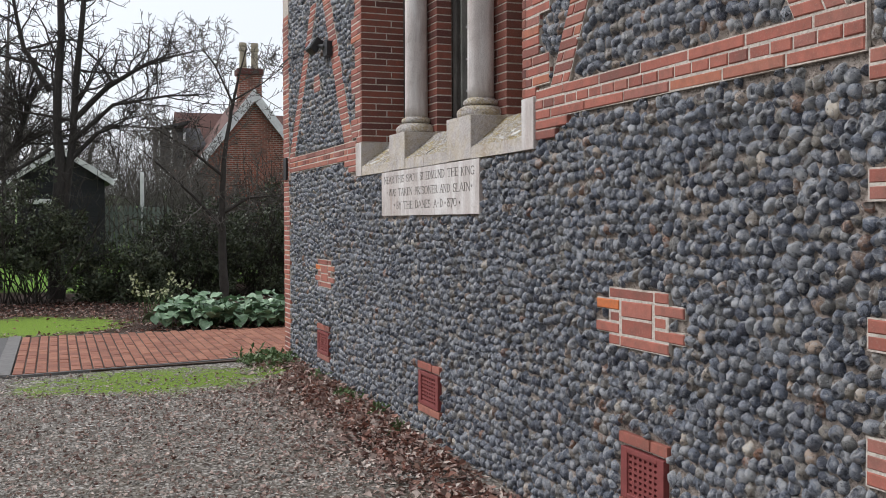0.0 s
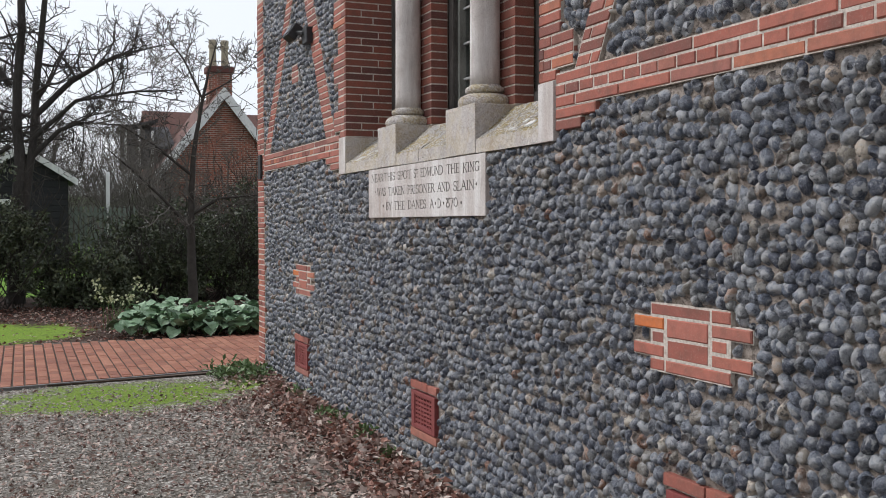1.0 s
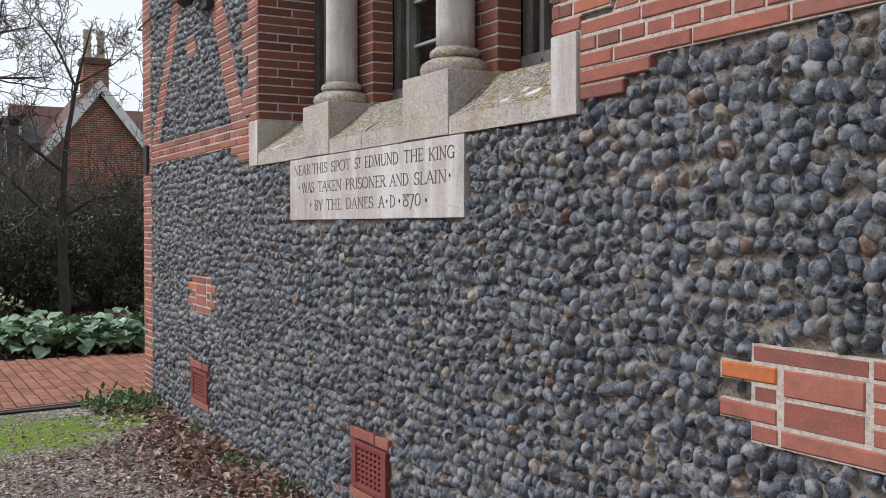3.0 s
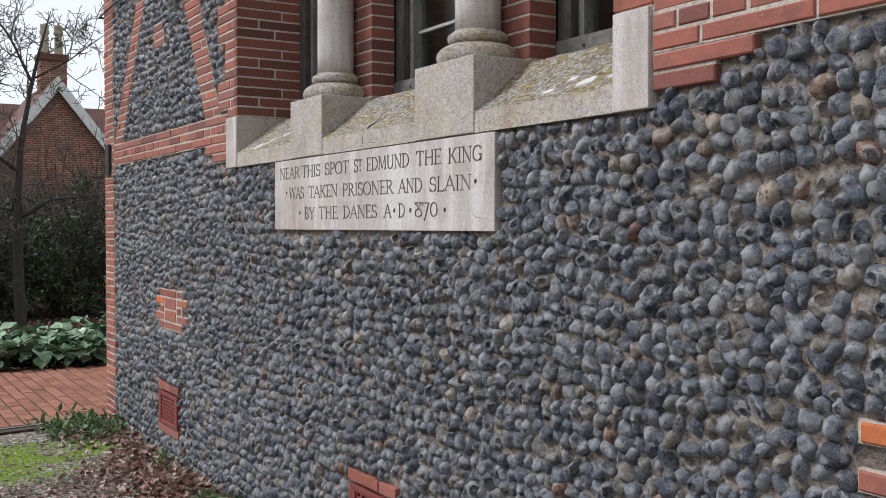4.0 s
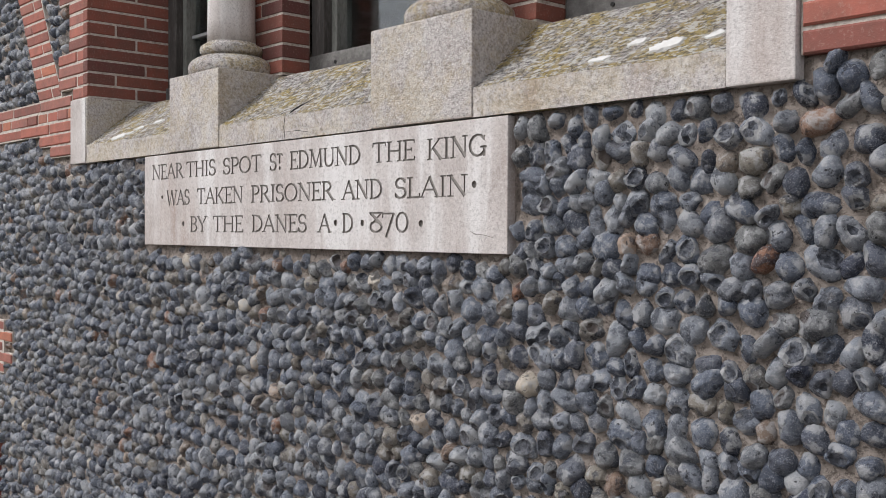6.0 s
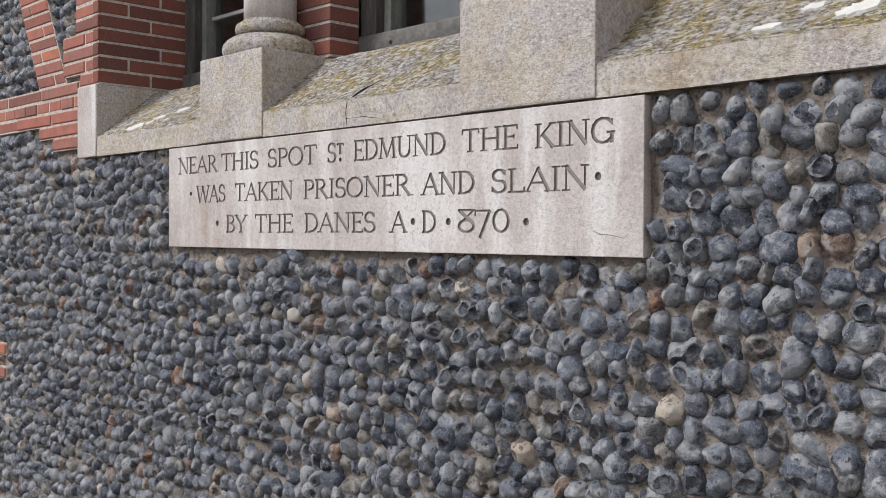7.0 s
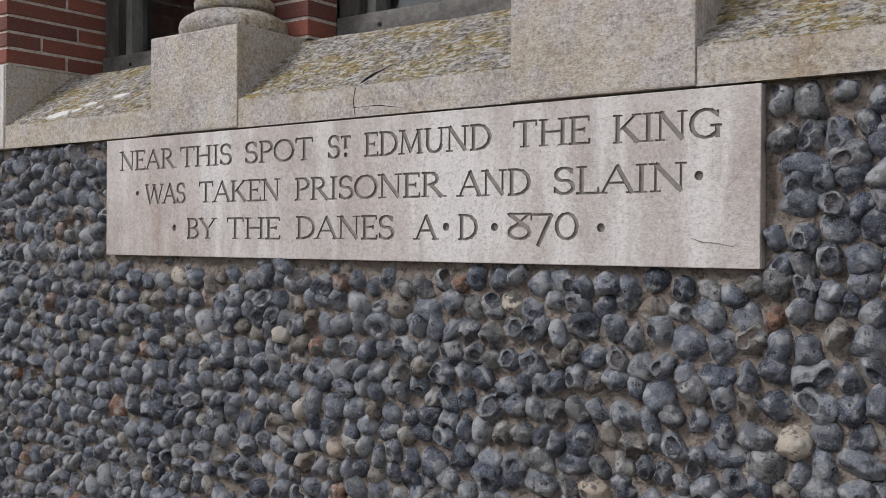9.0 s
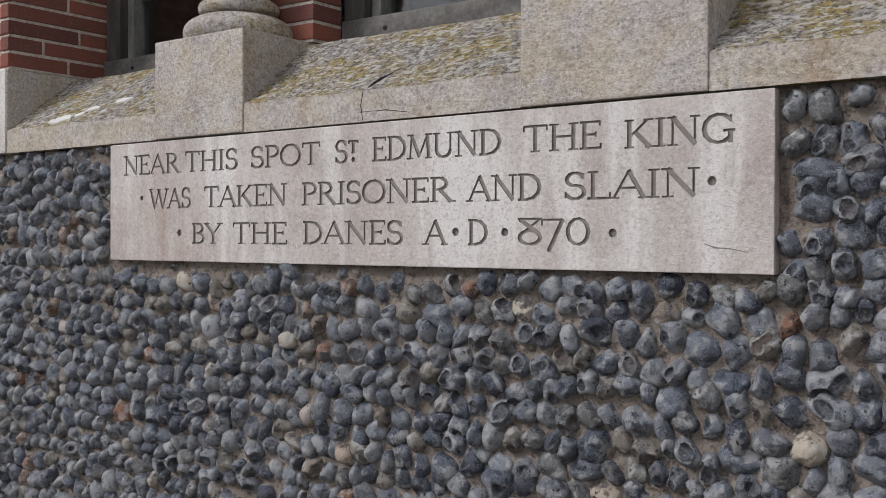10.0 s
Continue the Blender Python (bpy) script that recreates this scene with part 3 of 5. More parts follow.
for x0, x1 in ((WIN_L + 0.001, 0.199), (0.543, 1.349), (1.743, WIN_R - 0.001)):
    o = sill_part("sloping_top", slope_block(x0, x1), STONE_LICHEN, "sloping sill stone with yellow lichen")
    o.data.materials.append(STONE_GREY)
    for p in o.data.polygons:
        if p.normal.y < -0.9:
            p.material_index = 1


def lichen_patch(x, y, w, d, seed):
    """A pale crust on the sloping stone, ragged at its edge."""
    r = random.Random(seed)
    bm = bmesh.new()
    ring = []
    n = 26
    for i in range(n):
        a = 2 * math.pi * i / n
        k = r.uniform(0.62, 1.12)
        yy = y + d * k * math.sin(a) * 0.5
        ring.append((x + w * k * math.cos(a) * 0.5 + (yy - y) * 0.9, yy))
    top = [bm.verts.new((u, v - 0.0012, LIP + 0.008 + SLOPE * (v - 0.008) + 0.0035)) for u, v in ring]
    low = [bm.verts.new((u, v, LIP + 0.008 + SLOPE * (v - 0.008) - 0.002)) for u, v in ring]
    bm.faces.new(top)
    for i in range(n):
        j = (i + 1) % n
        bm.faces.new((top[i], low[i], low[j], top[j]))
    sill_part("lichen_patch", bm, LICHEN_WHITE, "white crust of lichen")


for i, (x, y, w, d) in enumerate(((-0.275, 0.022, 0.11, 0.034), (-0.20, 0.034, 0.04, 0.018), (-0.165, 0.056, 0.06, 0.02), (-0.05, 0.078, 0.07, 0.018), (-0.09, 0.036, 0.03, 0.01), (0.165, 0.10, 0.05, 0.02),
                                  (2.262, 0.045, 0.075, 0.036), (2.10, 0.03, 0.055, 0.018), (2.37, 0.052, 0.04, 0.02), (2.17, 0.07, 0.05, 0.02))):
    lichen_patch(x, y, w, d, 300 + i)
for x0, x1 in ((-0.684, WIN_L - 0.001), (WIN_R + 0.001, 2.572)):
    sill_part("end_block", box(x0, x1, -0.008, 0.43, Z0, Z1, 0.004), STONE)
PIERS = ((0.2, 0.542), (1.35, 1.742))
for x0, x1 in PIERS:
    sill_part("pier_block", box(x0, x1, -0.008, 0.43, Z0 + 0.001, 2.083, 0.005), STONE_GREY, "square limestone block under the column")
# inner faces of the end blocks
sill_part("end_return", box(WIN_L - 0.0005, WIN_L + 0.004, -0.004, 0.3, Z0 + 0.002, Z1 - 0.002), STONE_GREY)
# crack in the middle stone
bm = bmesh.new()
on_slope = lambda x, y: (x, y, LIP + 0.008 + SLOPE * (y - 0.008))
tube(bm, [(0.932, -0.0042, 1.826), (0.926, -0.0042, 1.86), (0.932, -0.0035, 1.888), on_slope(0.94, 0.010), on_slope(0.946, 0.020), on_slope(0.957, 0.036), on_slope(0.968, 0.048), on_slope(0.98, 0.060), on_slope(0.992, 0.066)],
     [0.0008, 0.0011, 0.0015, 0.0022, 0.0042, 0.0036, 0.0014, 0.0008, 0.0004], 7)
tube(bm, [(0.925, -0.0045, 1.845), (1.0, -0.0045, 1.845), (1.06, -0.0045, 1.836)], [0.0009, 0.0011, 0.0006], 5)
sill_part("crack", bm, DARK, "dark crack in the sill stone")

# ---- columns ----
def column(x):
    t = thing("stone_column", "round pale limestone column on a moulded base", "column", (x, 0.148, 2.083), group="window columns")
    part("shaft", lathe([(0.0825, 0.119), (0.082, 0.2), (0.081, 0.6), (0.0785, 1.7)], 40), STONE, t, smooth=True)
    torus = [(0.137, 0.0), (0.143, 0.006), (0.1475, 0.018), (0.148, 0.028), (0.144, 0.041), (0.134, 0.053), (0.120, 0.062), (0.106, 0.0685), (0.098, 0.0705)]
    part("base", lathe(torus, 56), STONE_BASE, t, "moulded column base with lichen", smooth=True)
    ring = [(0.092, 0.0705), (0.094, 0.074), (0.103, 0.077), (0.1075, 0.085), (0.1085, 0.094), (0.105, 0.104), (0.097, 0.110), (0.088, 0.112), (0.085, 0.1188)]
    part("ring", lathe(ring, 56), STONE_BASE, t, "thin rounded ring above the base", smooth=True)
    part("capital", lathe([(0.079, 1.7), (0.09, 1.72), (0.1, 1.8), (0.14, 1.95)], 32), STONE, t, smooth=True)
    return t


COLS = (0.357, 1.532)
for x in COLS:
    column(x)

# ---- brick mullions behind the columns, and the brick reveals of the opening ----
def pier_of_brick(name, label, x0, x1, y0, y1, z0, z1):
    t = thing(name, label, "brick pier", ((x0 + x1) / 2, (y0 + y1) / 2, z0), group="window brickwork")
    core = part("core", box(x0 + 0.004, x1 - 0.004, y0 + 0.004, y1 - 0.002, z0, z1), JOINT, t)
    core.matrix_parent_inverse = t.matrix_basis.inverted()
    z, i = z0 + 0.004, 0
    while z < z1 - C:
        cut = (0.34, 0.66, 0.5)[i % 3]
        xm = x0 + (x1 - x0) * cut
        rj = rng.uniform(-0.002, 0.002)
        for a, b in ((x0, xm - J / 2), (xm + J / 2, x1)):
            b0 = bmesh.new()
            add_box(b0, a + rj, b + rj, y0, y1 - 0.004, z + J / 2, z + C - J / 2, 0.003)
            o = part("brick", b0, BRICK_SHADED, t)
            o.matrix_parent_inverse = t.matrix_basis.inverted()
        z += C
        i += 1
    return t


for x in COLS:
    pier_of_brick("brick_mullion", "red brick mullion between the windows", x - 0.198, x + 0.198, 0.228, 0.345, 2.084, 3.6)


def reveal(x_face, side):
    t = thing("brick_reveal", "dark red brick reveal of the window opening", "brick reveal", (x_face, 0.15, Z1), group="window brickwork")
    z, i = Z1 + 0.003, 0
    mort = part("core", box(min(x_face, x_face - side * 0.05), max(x_face, x_face - side * 0.05), 0.012, 0.36, Z1 + 0.001, 3.65), JOINT, t)
    mort.matrix_parent_inverse = t.matrix_basis.inverted()
    while z < 3.6:
        cut = (0.21, 0.12, 0.25, 0.36)[i % 4]
        for a, b in ((0.0, cut), (cut, 0.37)):
            if b - a < 0.03:
                continue
            xo = x_face + side * (0.0025 + rng.uniform(-0.0015, 0.0015))
            b0 = add_box(bmesh.new(), min(xo, x_face - side * 0.04), max(xo, x_face - side * 0.04), a + (J / 2 if a else -0.001), b - J / 2, z + J / 2, z + C - J / 2, 0.003)
            o = part("brick", b0, BRICK_SHADED, t)
            o.matrix_parent_inverse = t.matrix_basis.inverted()
        z += C
        i += 1


reveal(WIN_L + 0.001, 1)
reveal(WIN_R - 0.001, -1)

# ---- windows ----
def window(x0, x1, n):
    t = tagged(thing("window_%d" % n, "", "window", (x0, 0.33, 2.083)), "dark weathered wooden casement with pale glazing bars", kind="structure")
    y0, y1, z0, z1 = 0.347, 0.45, 2.083, 3.62

    def put(name, bm, mat, label=""):
        o = part(name, bm, mat, t, label)
        o.matrix_parent_inverse = t.matrix_basis.inverted()
        return o
    f = 0.072
    put("bottom_rail", box(x0, x1, y0 - 0.01, y1, z0, z0 + 0.072, 0.004), FRAME_WOOD)
    put("stile", box(x0, x0 + f, y0, y1, z0 + 0.073, z1, 0.004), FRAME_DARK)
    put("stile", box(x1 - f, x1, y0, y1, z0 + 0.073, z1, 0.004), FRAME_DARK)
    put("sash_stile", box(x0 + f + 0.003, x0 + f + 0.034, y0 + 0.030, y1 - 0.006, z0 + 0.073, z1, 0.003), FRAME_PALE)
    put("sash_stile", box(x1 - f - 0.034, x1 - f - 0.004, y0 + 0.030, y1 - 0.006, z0 + 0.073, z1, 0.003), FRAME_PALE)
    zz = z0 + 0.275
    while zz < z1 - 0.1:
        put("glazing_bar", box(x0 + f + 0.035, x1 - f - 0.035, y0 + 0.056, y1 - 0.012, zz, zz + 0.014, 0.002), CAST_LEAD, "thin pale glazing bar")
        zz += 0.22
    g = put("pane", box(x0 + f, x1 - f, y0 + 0.072, y0 + 0.077, z0 + 0.071, z1), GLASS, "dark reflecting window pane")
    g.visible_shadow = False
    bm = bmesh.new()
    bmesh.ops.create_cone(bm, segments=10, radius1=0.006, radius2=0.006, depth=0.004, cap_ends=True, matrix=Matrix.Translation((x0 + 0.155, y0 - 0.011, z0 + 0.036)) @ Matrix.Rotation(radians(90), 4, 'X'))
    put("drain_hole", bm, DARK, "small dark drain hole")


window(WIN_L + 0.012, COLS[0] - 0.20, 1)
window(COLS[0] + 0.20, COLS[1] - 0.20, 2)
window(COLS[1] + 0.20, WIN_R - 0.012, 3)

# ---- inscribed plaque ----
PQ = (0.0, 1.86, 1.50, 1.819)
BRICKS.append([(PQ[0], PQ[2]), (PQ[1], PQ[2]), (PQ[1], PQ[3] + 0.01), (PQ[0], PQ[3] + 0.01)])
plaque = thing("inscribed_plaque", "pale limestone plaque with carved serif inscription under the sill", "plaque", (0.93, 0.0, 1.5))
WORDS = [  # word, from x, to x, baseline
    ("NEAR", 0.063, 0.296, 1.734), ("THIS", 0.322, 0.519, 1.734), ("SPOT", 0.57, 0.80, 1.734), ("S", 0.85, 0.885, 1.734), ("EDMUND", 0.962, 1.302, 1.734),
    ("THE", 1.357, 1.529, 1.734), ("KING", 1.58, 1.786, 1.734 - 0.003),
    ("WAS", 0.178, 0.341, 1.641), ("TAKEN", 0.397, 0.692, 1.641), ("PRISONER", 0.744, 1.18, 1.640), ("AND", 1.224, 1.397, 1.639), ("SLAIN", 1.452, 1.725, 1.638),
    ("BY", 0.35, 0.459, 1.548), ("THE", 0.505, 0.692, 1.548), ("DANES", 0.748, 1.047, 1.549), ("A", 1.11, 1.163, 1.549), ("D", 1.223, 1.27, 1.549),
    ("8", 1.345, 1.40, 1.550), ("7", 1.400, 1.447, 1.548), ("0", 1.457, 1.505, 1.550)]
CAP = 0.050


# letters as strokes on a grid one unit high: thick and thin lines, arcs (centre, radii, from, to) and feet
GLYPHS = {
    "A": (0.86, [("n", 0.06, 0, 0.43, 1), ("l", 0.43, 1, 0.80, 0), ("n", 0.2, 0.36, 0.66, 0.36), ("s", 0.06, 0), ("s", 0.80, 0)]),
    "B": (0.66, [("l", 0.14, 0, 0.14, 1), ("a", 0.3, 0.76, 0.24, 0.24, -90, 90), ("a", 0.3, 0.26, 0.29, 0.26, -90, 90), ("n", 0.04, 1, 0.32, 1), ("n", 0.14, 0.52, 0.32, 0.52), ("n", 0.04, 0, 0.32, 0)]),
    "D": (0.84, [("l", 0.16, 0, 0.16, 1), ("a", 0.32, 0.5, 0.45, 0.5, -90, 90), ("n", 0.04, 1, 0.34, 1), ("n", 0.04, 0, 0.34, 0)]),
    "E": (0.64, [("l", 0.15, 0, 0.15, 1), ("n", 0.03, 1, 0.58, 1), ("n", 0.15, 0.52, 0.46, 0.52), ("n", 0.03, 0, 0.6, 0), ("v", 0.58, 1, -0.14), ("v", 0.6, 0, 0.16), ("v", 0.46, 0.44, 0.16)]),
    "G": (0.86, [("a", 0.46, 0.5, 0.38, 0.5, 38, 322), ("l", 0.77, 0.02, 0.77, 0.42), ("n", 0.6, 0.42, 0.88, 0.42), ("v", 0.78, 0.72, 0.22)]),
    "H": (0.88, [("l", 0.16, 0, 0.16, 1), ("l", 0.72, 0, 0.72, 1), ("n", 0.16, 0.52, 0.72, 0.52), ("s", 0.16, 0), ("s", 0.16, 1), ("s", 0.72, 0), ("s", 0.72, 1)]),
    "I": (0.36, [("l", 0.18, 0, 0.18, 1), ("s", 0.18, 0), ("s", 0.18, 1)]),
    "K": (0.86, [("l", 0.16, 0, 0.16, 1), ("n", 0.2, 0.42, 0.68, 1), ("l", 0.34, 0.55, 0.74, 0), ("s", 0.16, 0), ("s", 0.16, 1), ("s", 0.7, 1), ("s", 0.76, 0)]),
    "L": (0.64, [("l", 0.16, 0, 0.16, 1), ("n", 0.03, 0, 0.6, 0), ("s", 0.16, 1), ("v", 0.6, 0, 0.2)]),
    "M": (1.05, [("n", 0.14, 0, 0.2, 1), ("l", 0.2, 1, 0.52, 0.08), ("n", 0.52, 0.08, 0.84, 1), ("l", 0.84, 1, 0.9, 0), ("s", 0.14, 0), ("s", 0.9, 0), ("s", 0.16, 1), ("s", 0.88, 1)]),
    "N": (0.92, [("n", 0.16, 0, 0.16, 1), ("l", 0.16, 1, 0.76, 0.02), ("n", 0.76, 0, 0.76, 1), ("s", 0.16, 0), ("s", 0.13, 1), ("s", 0.76, 1)]),
    "O": (0.92, [("a", 0.46, 0.5, 0.40, 0.5, 0, 360)]),
    "P": (0.66, [("l", 0.16, 0, 0.16, 1), ("a", 0.32, 0.74, 0.28, 0.26, -90, 90), ("n", 0.04, 1, 0.34, 1), ("n", 0.16, 0.48, 0.34, 0.48), ("s", 0.16, 0)]),
    "R": (0.80, [("l", 0.16, 0, 0.16, 1), ("a", 0.32, 0.75, 0.26, 0.25, -90, 90), ("n", 0.04, 1, 0.34, 1), ("n", 0.16, 0.5, 0.34, 0.5), ("l", 0.36, 0.5, 0.72, 0), ("s", 0.16, 0), ("s", 0.76, 0)]),
    "S": (0.62, [("a", 0.31, 0.75, 0.22, 0.25, 25, 270), ("a", 0.31, 0.26, 0.25, 0.26, -155, 90), ("v", 0.53, 0.78, 0.18), ("v", 0.06, 0.05, 0.2)]),
    "T": (0.78, [("l", 0.39, 0, 0.39, 1), ("n", 0.05, 1, 0.73, 1), ("s", 0.39, 0), ("v", 0.05, 1, -0.18), ("v", 0.73, 1, -0.18)]),
    "U": (0.86, [("l", 0.16, 0.3, 0.16, 1), ("a", 0.43, 0.3, 0.27, 0.3, 180, 360), ("n", 0.70, 0.3, 0.70, 1), ("s", 0.16, 1), ("s", 0.70, 1)]),
    "W": (1.2, [("l", 0.06, 1, 0.33, 0), ("n", 0.33, 0, 0.6, 0.96), ("l", 0.6, 0.96, 0.86, 0), ("n", 0.86, 0, 1.14, 1), ("s", 0.08, 1), ("s", 1.12, 1), ("s", 0.6, 0.98)]),
    "Y": (0.80, [("l", 0.06, 1, 0.4, 0.46), ("n", 0.74, 1, 0.4, 0.46), ("l", 0.4, 0, 0.4, 0.48), ("s", 0.08, 1), ("s", 0.72, 1), ("s", 0.4, 0)]),
    "0": (0.72, [("a", 0.36, 0.5, 0.30, 0.5, 0, 360)]),
    "7": (0.66, [("n", 0.05, 1.0, 0.62, 1.0), ("l", 0.62, 1.0, 0.24, -0.22), ("v", 0.05, 1, -0.2)]),
    "8": (0.72, [("n", 0.04, 1.0, 0.68, 1.0), ("l", 0.1, 0.98, 0.6, 0.42), ("n", 0.62, 0.98, 0.14, 0.42), ("a", 0.36, 0.27, 0.28, 0.27, 0, 360)]),
}
DEEP = 0.0035
LETTERS = []


def stroke(bm, p, q, w, lift):
    """One straight cut, as a bar that reaches into the stone."""
    d = (Vector(q) - Vector(p))
    d = d.normalized() if d.length > 1e-6 else Vector((1, 0))
    e = Vector((-d.y, d.x)) * w / 2
    a, b = Vector(p) - d * w * 0.2, Vector(q) + d * w * 0.2
    pts = [tuple(v) for v in (a + e, a - e, b - e, b + e)]
    prism(bm, pts, -0.012, -0.004 + DEEP + lift)


def word_cut(bm, word, x0, x1, zb, cap=CAP):
    total = sum(GLYPHS[c][0] for c in word) - 0.08
    k = (x1 - x0) / total
    x = x0 - 0.04 * k
    n = 0
    for c in word:
        w, marks = GLYPHS[c]
        LETTERS.append((c, x + 0.02 * k, x + (w - 0.02) * k, zb))
        for m in marks:
            n += 1
            lift = 0.00002 * (n % 11)
            P = lambda u, v: (x + u * k, zb + v * cap)
            if m[0] == "l":
                stroke(bm, P(*m[1:3]), P(*m[3:5]), 0.0092, lift)
            elif m[0] == "n":
                stroke(bm, P(*m[1:3]), P(*m[3:5]), 0.0050, lift)
            elif m[0] == "s":
                stroke(bm, P(m[1] - 0.13, m[2]), P(m[1] + 0.13, m[2]), 0.0036, lift)
            elif m[0] == "v":
                stroke(bm, P(m[1], m[2]), P(m[1], m[2] + m[3]), 0.0046, lift)
            else:
                _, cx, cz, rx, rz, a0, a1 = m
                seg = max(4, int(abs(a1 - a0) / 26))
                for i in range(seg):
                    t0, t1 = (radians(a0 + (a1 - a0) * (i + j) / seg) for j in (0, 1))
                    mid = (t0 + t1) / 2
                    wide = 0.0048 + 0.0042 * abs(math.cos(mid))
                    stroke(bm, P(cx + rx * math.cos(t0), cz + rz * math.sin(t0)), P(cx + rx * math.cos(t1), cz + rz * math.sin(t1)), wide, lift + 0.00001 * (i % 3))
        x += w * k


cut = bmesh.new()


for w, x0, x1, zb in WORDS:
    word_cut(cut, w, x0, x1, zb)
word_cut(cut, "T", 0.89, 0.918, 1.755, 0.026)
DOT_AT = ((0.904, 1.7395, 0.005), (0.14, 1.669, 0.006), (1.749, 1.664, 0.0075), (0.298, 1.575, 0.0075), (1.19, 1.575, 0.0075), (1.313, 1.574, 0.0075), (1.555, 1.572, 0.0075))
for x, zz, r in DOT_AT:
    bmesh.ops.create_cone(cut, segments=14, radius1=r * 1.15, radius2=r * 1.15, depth=0.012, cap_ends=True, matrix=Matrix.Translation((x, -0.004, zz)) @ Matrix.Rotation(radians(90), 4, 'X'))
cut_me = mesh_of("cutter", cut, GROOVE)
slab_me = mesh_of("slab", box(PQ[0], PQ[1], -0.004, 0.05, PQ[2], PQ[3], 0.002), STONE)
slab_me.materials.append(GROOVE)
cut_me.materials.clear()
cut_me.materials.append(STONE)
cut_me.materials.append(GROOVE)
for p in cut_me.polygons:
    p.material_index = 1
cutter = new("cutter", cut_me)
slab = new("slab", slab_me)
mod = slab.modifiers.new("cut", 'BOOLEAN')
mod.object, mod.solver, mod.operation = cutter, 'EXACT', 'DIFFERENCE'
mod.use_self = True
bpy.context.view_layer.update()
done = bpy.data.meshes.new_from_object(slab.evaluated_get(bpy.context.evaluated_depsgraph_get()))
slab.modifiers.clear()
bpy.data.objects.remove(cutter)


def sub_mesh(name, polys):
    """Those faces of the cut slab as a mesh of their own."""
    ids = sorted({v for p in polys for v in p.vertices})
    at = {v: k for k, v in enumerate(ids)}
    me = bpy.data.meshes.new(name)
    me.from_pydata([tuple(done.vertices[v].co) for v in ids], [], [[at[v] for v in p.vertices] for p in polys])
    me.materials.append(GROOVE if polys[0].material_index else STONE)
    return me


DOTS = [(x, zz) for x, zz, r in DOT_AT]
by_letter = {}
for p in done.polygons:
    if p.material_index == 0:
        key = ("slab", 0)
    else:
        x, zz = p.center.x, p.center.z
        near_dot = [k for k, d in enumerate(DOTS) if math.hypot(d[0] - x, d[1] - zz) < 0.012]
        if near_dot:
            key = ("dot", near_dot[0])
        else:
            key = ("letter", min(range(len(LETTERS)), key=lambda k: abs(zz - LETTERS[k][3] - 0.025) * 6 + max(LETTERS[k][1] - x, x - LETTERS[k][2], 0)))
    by_letter.setdefault(key, []).append(p)
bpy.data.objects.remove(slab)
for (what, k), polys in by_letter.items():
    if what == "slab":
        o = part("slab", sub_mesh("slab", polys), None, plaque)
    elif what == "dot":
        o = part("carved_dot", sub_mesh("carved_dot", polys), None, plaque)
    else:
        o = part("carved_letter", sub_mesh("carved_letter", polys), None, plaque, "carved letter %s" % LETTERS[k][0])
    o.matrix_parent_inverse = plaque.matrix_basis.inverted()

bm = bmesh.new()
tube(bm, [(1.735, -0.0042, 1.553), (1.755, -0.0042, 1.546), (1.785, -0.0042, 1.544), (1.815, -0.0042, 1.538)], [0.0008, 0.0014, 0.001, 0.0006], 5)
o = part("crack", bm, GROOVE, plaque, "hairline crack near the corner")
o.matrix_parent_inverse = plaque.matrix_basis.inverted()

# ---- air vents ----
def vent(x0, z0, w=0.42, h=0.335, name="air_vent"):
    t = thing(name, "red painted air vent with brick above and below", "air vent", (x0 + w / 2, 0.0, z0), group="air vents")

    def put(n, bm, mat, label=""):
        o = part(n, bm, mat, t, label)
        o.matrix_parent_inverse = t.matrix_basis.inverted()
    BRICKS.append([(x0, z0), (x0 + w, z0), (x0 + w, z0 + h), (x0, z0 + h)])
    b = 0.046
    put("mortar_bed", box(x0 + 0.004, x0 + w - 0.004, 0.0245, 0.06, z0 + 0.002, z0 + h - 0.002), JOINT)
    put("brick", box(x0, x0 + w * 0.66 - 0.004, -0.002, 0.06, z0 + h - b, z0 + h, 0.004), BRICK)
    put("brick", box(x0 + w * 0.66 + 0.004, x0 + w, -0.001, 0.06, z0 + h - b, z0 + h, 0.004), BRICK)
    put("brick", box(x0, x0 + w, -0.002, 0.06, z0, z0 + b, 0.004), BRICK, "brick under the grille")
    a0, a1, c0, c1 = x0 + 0.02, x0 + w - 0.02, z0 + b + 0.008, z0 + h - b - 0.014
    bm = bmesh.new()
    m = 0.05
    add_box(bm, a0, a0 + m, -0.004, 0.03, c0, c1, 0.003)
    add_box(bm, a1 - m, a1, -0.004, 0.03, c0, c1, 0.003)
    add_box(bm, a0 + m, a1 - m, -0.004, 0.03, c0, c0 + 0.024, 0.003)
    add_box(bm, a0 + m, a1 - m, -0.004, 0.03, c1 - 0.024, c1, 0.003)
    put("vent_frame", bm, VENT)
    put("vent_back", box(a0 + m, a1 - m, 0.0195, 0.0238, c0 + 0.024, c1 - 0.024), DARK)
    g0, g1, h0, h1 = a0 + m, a1 - m, c0 + 0.024, c1 - 0.024
    bm = bmesh.new()
    for i in range(7):
        x = g0 + (g1 - g0) * i / 6
        add_box(bm, x - 0.009, x + 0.009, 0.003, 0.018, h0, h1)
    for i in range(8):
        zz = h0 + (h1 - h0) * i / 7
        add_box(bm, g0, g1, 0.0035, 0.0175, zz - 0.0065, zz + 0.0065)
    put("grille", bm, VENT, "red grille with square holes")


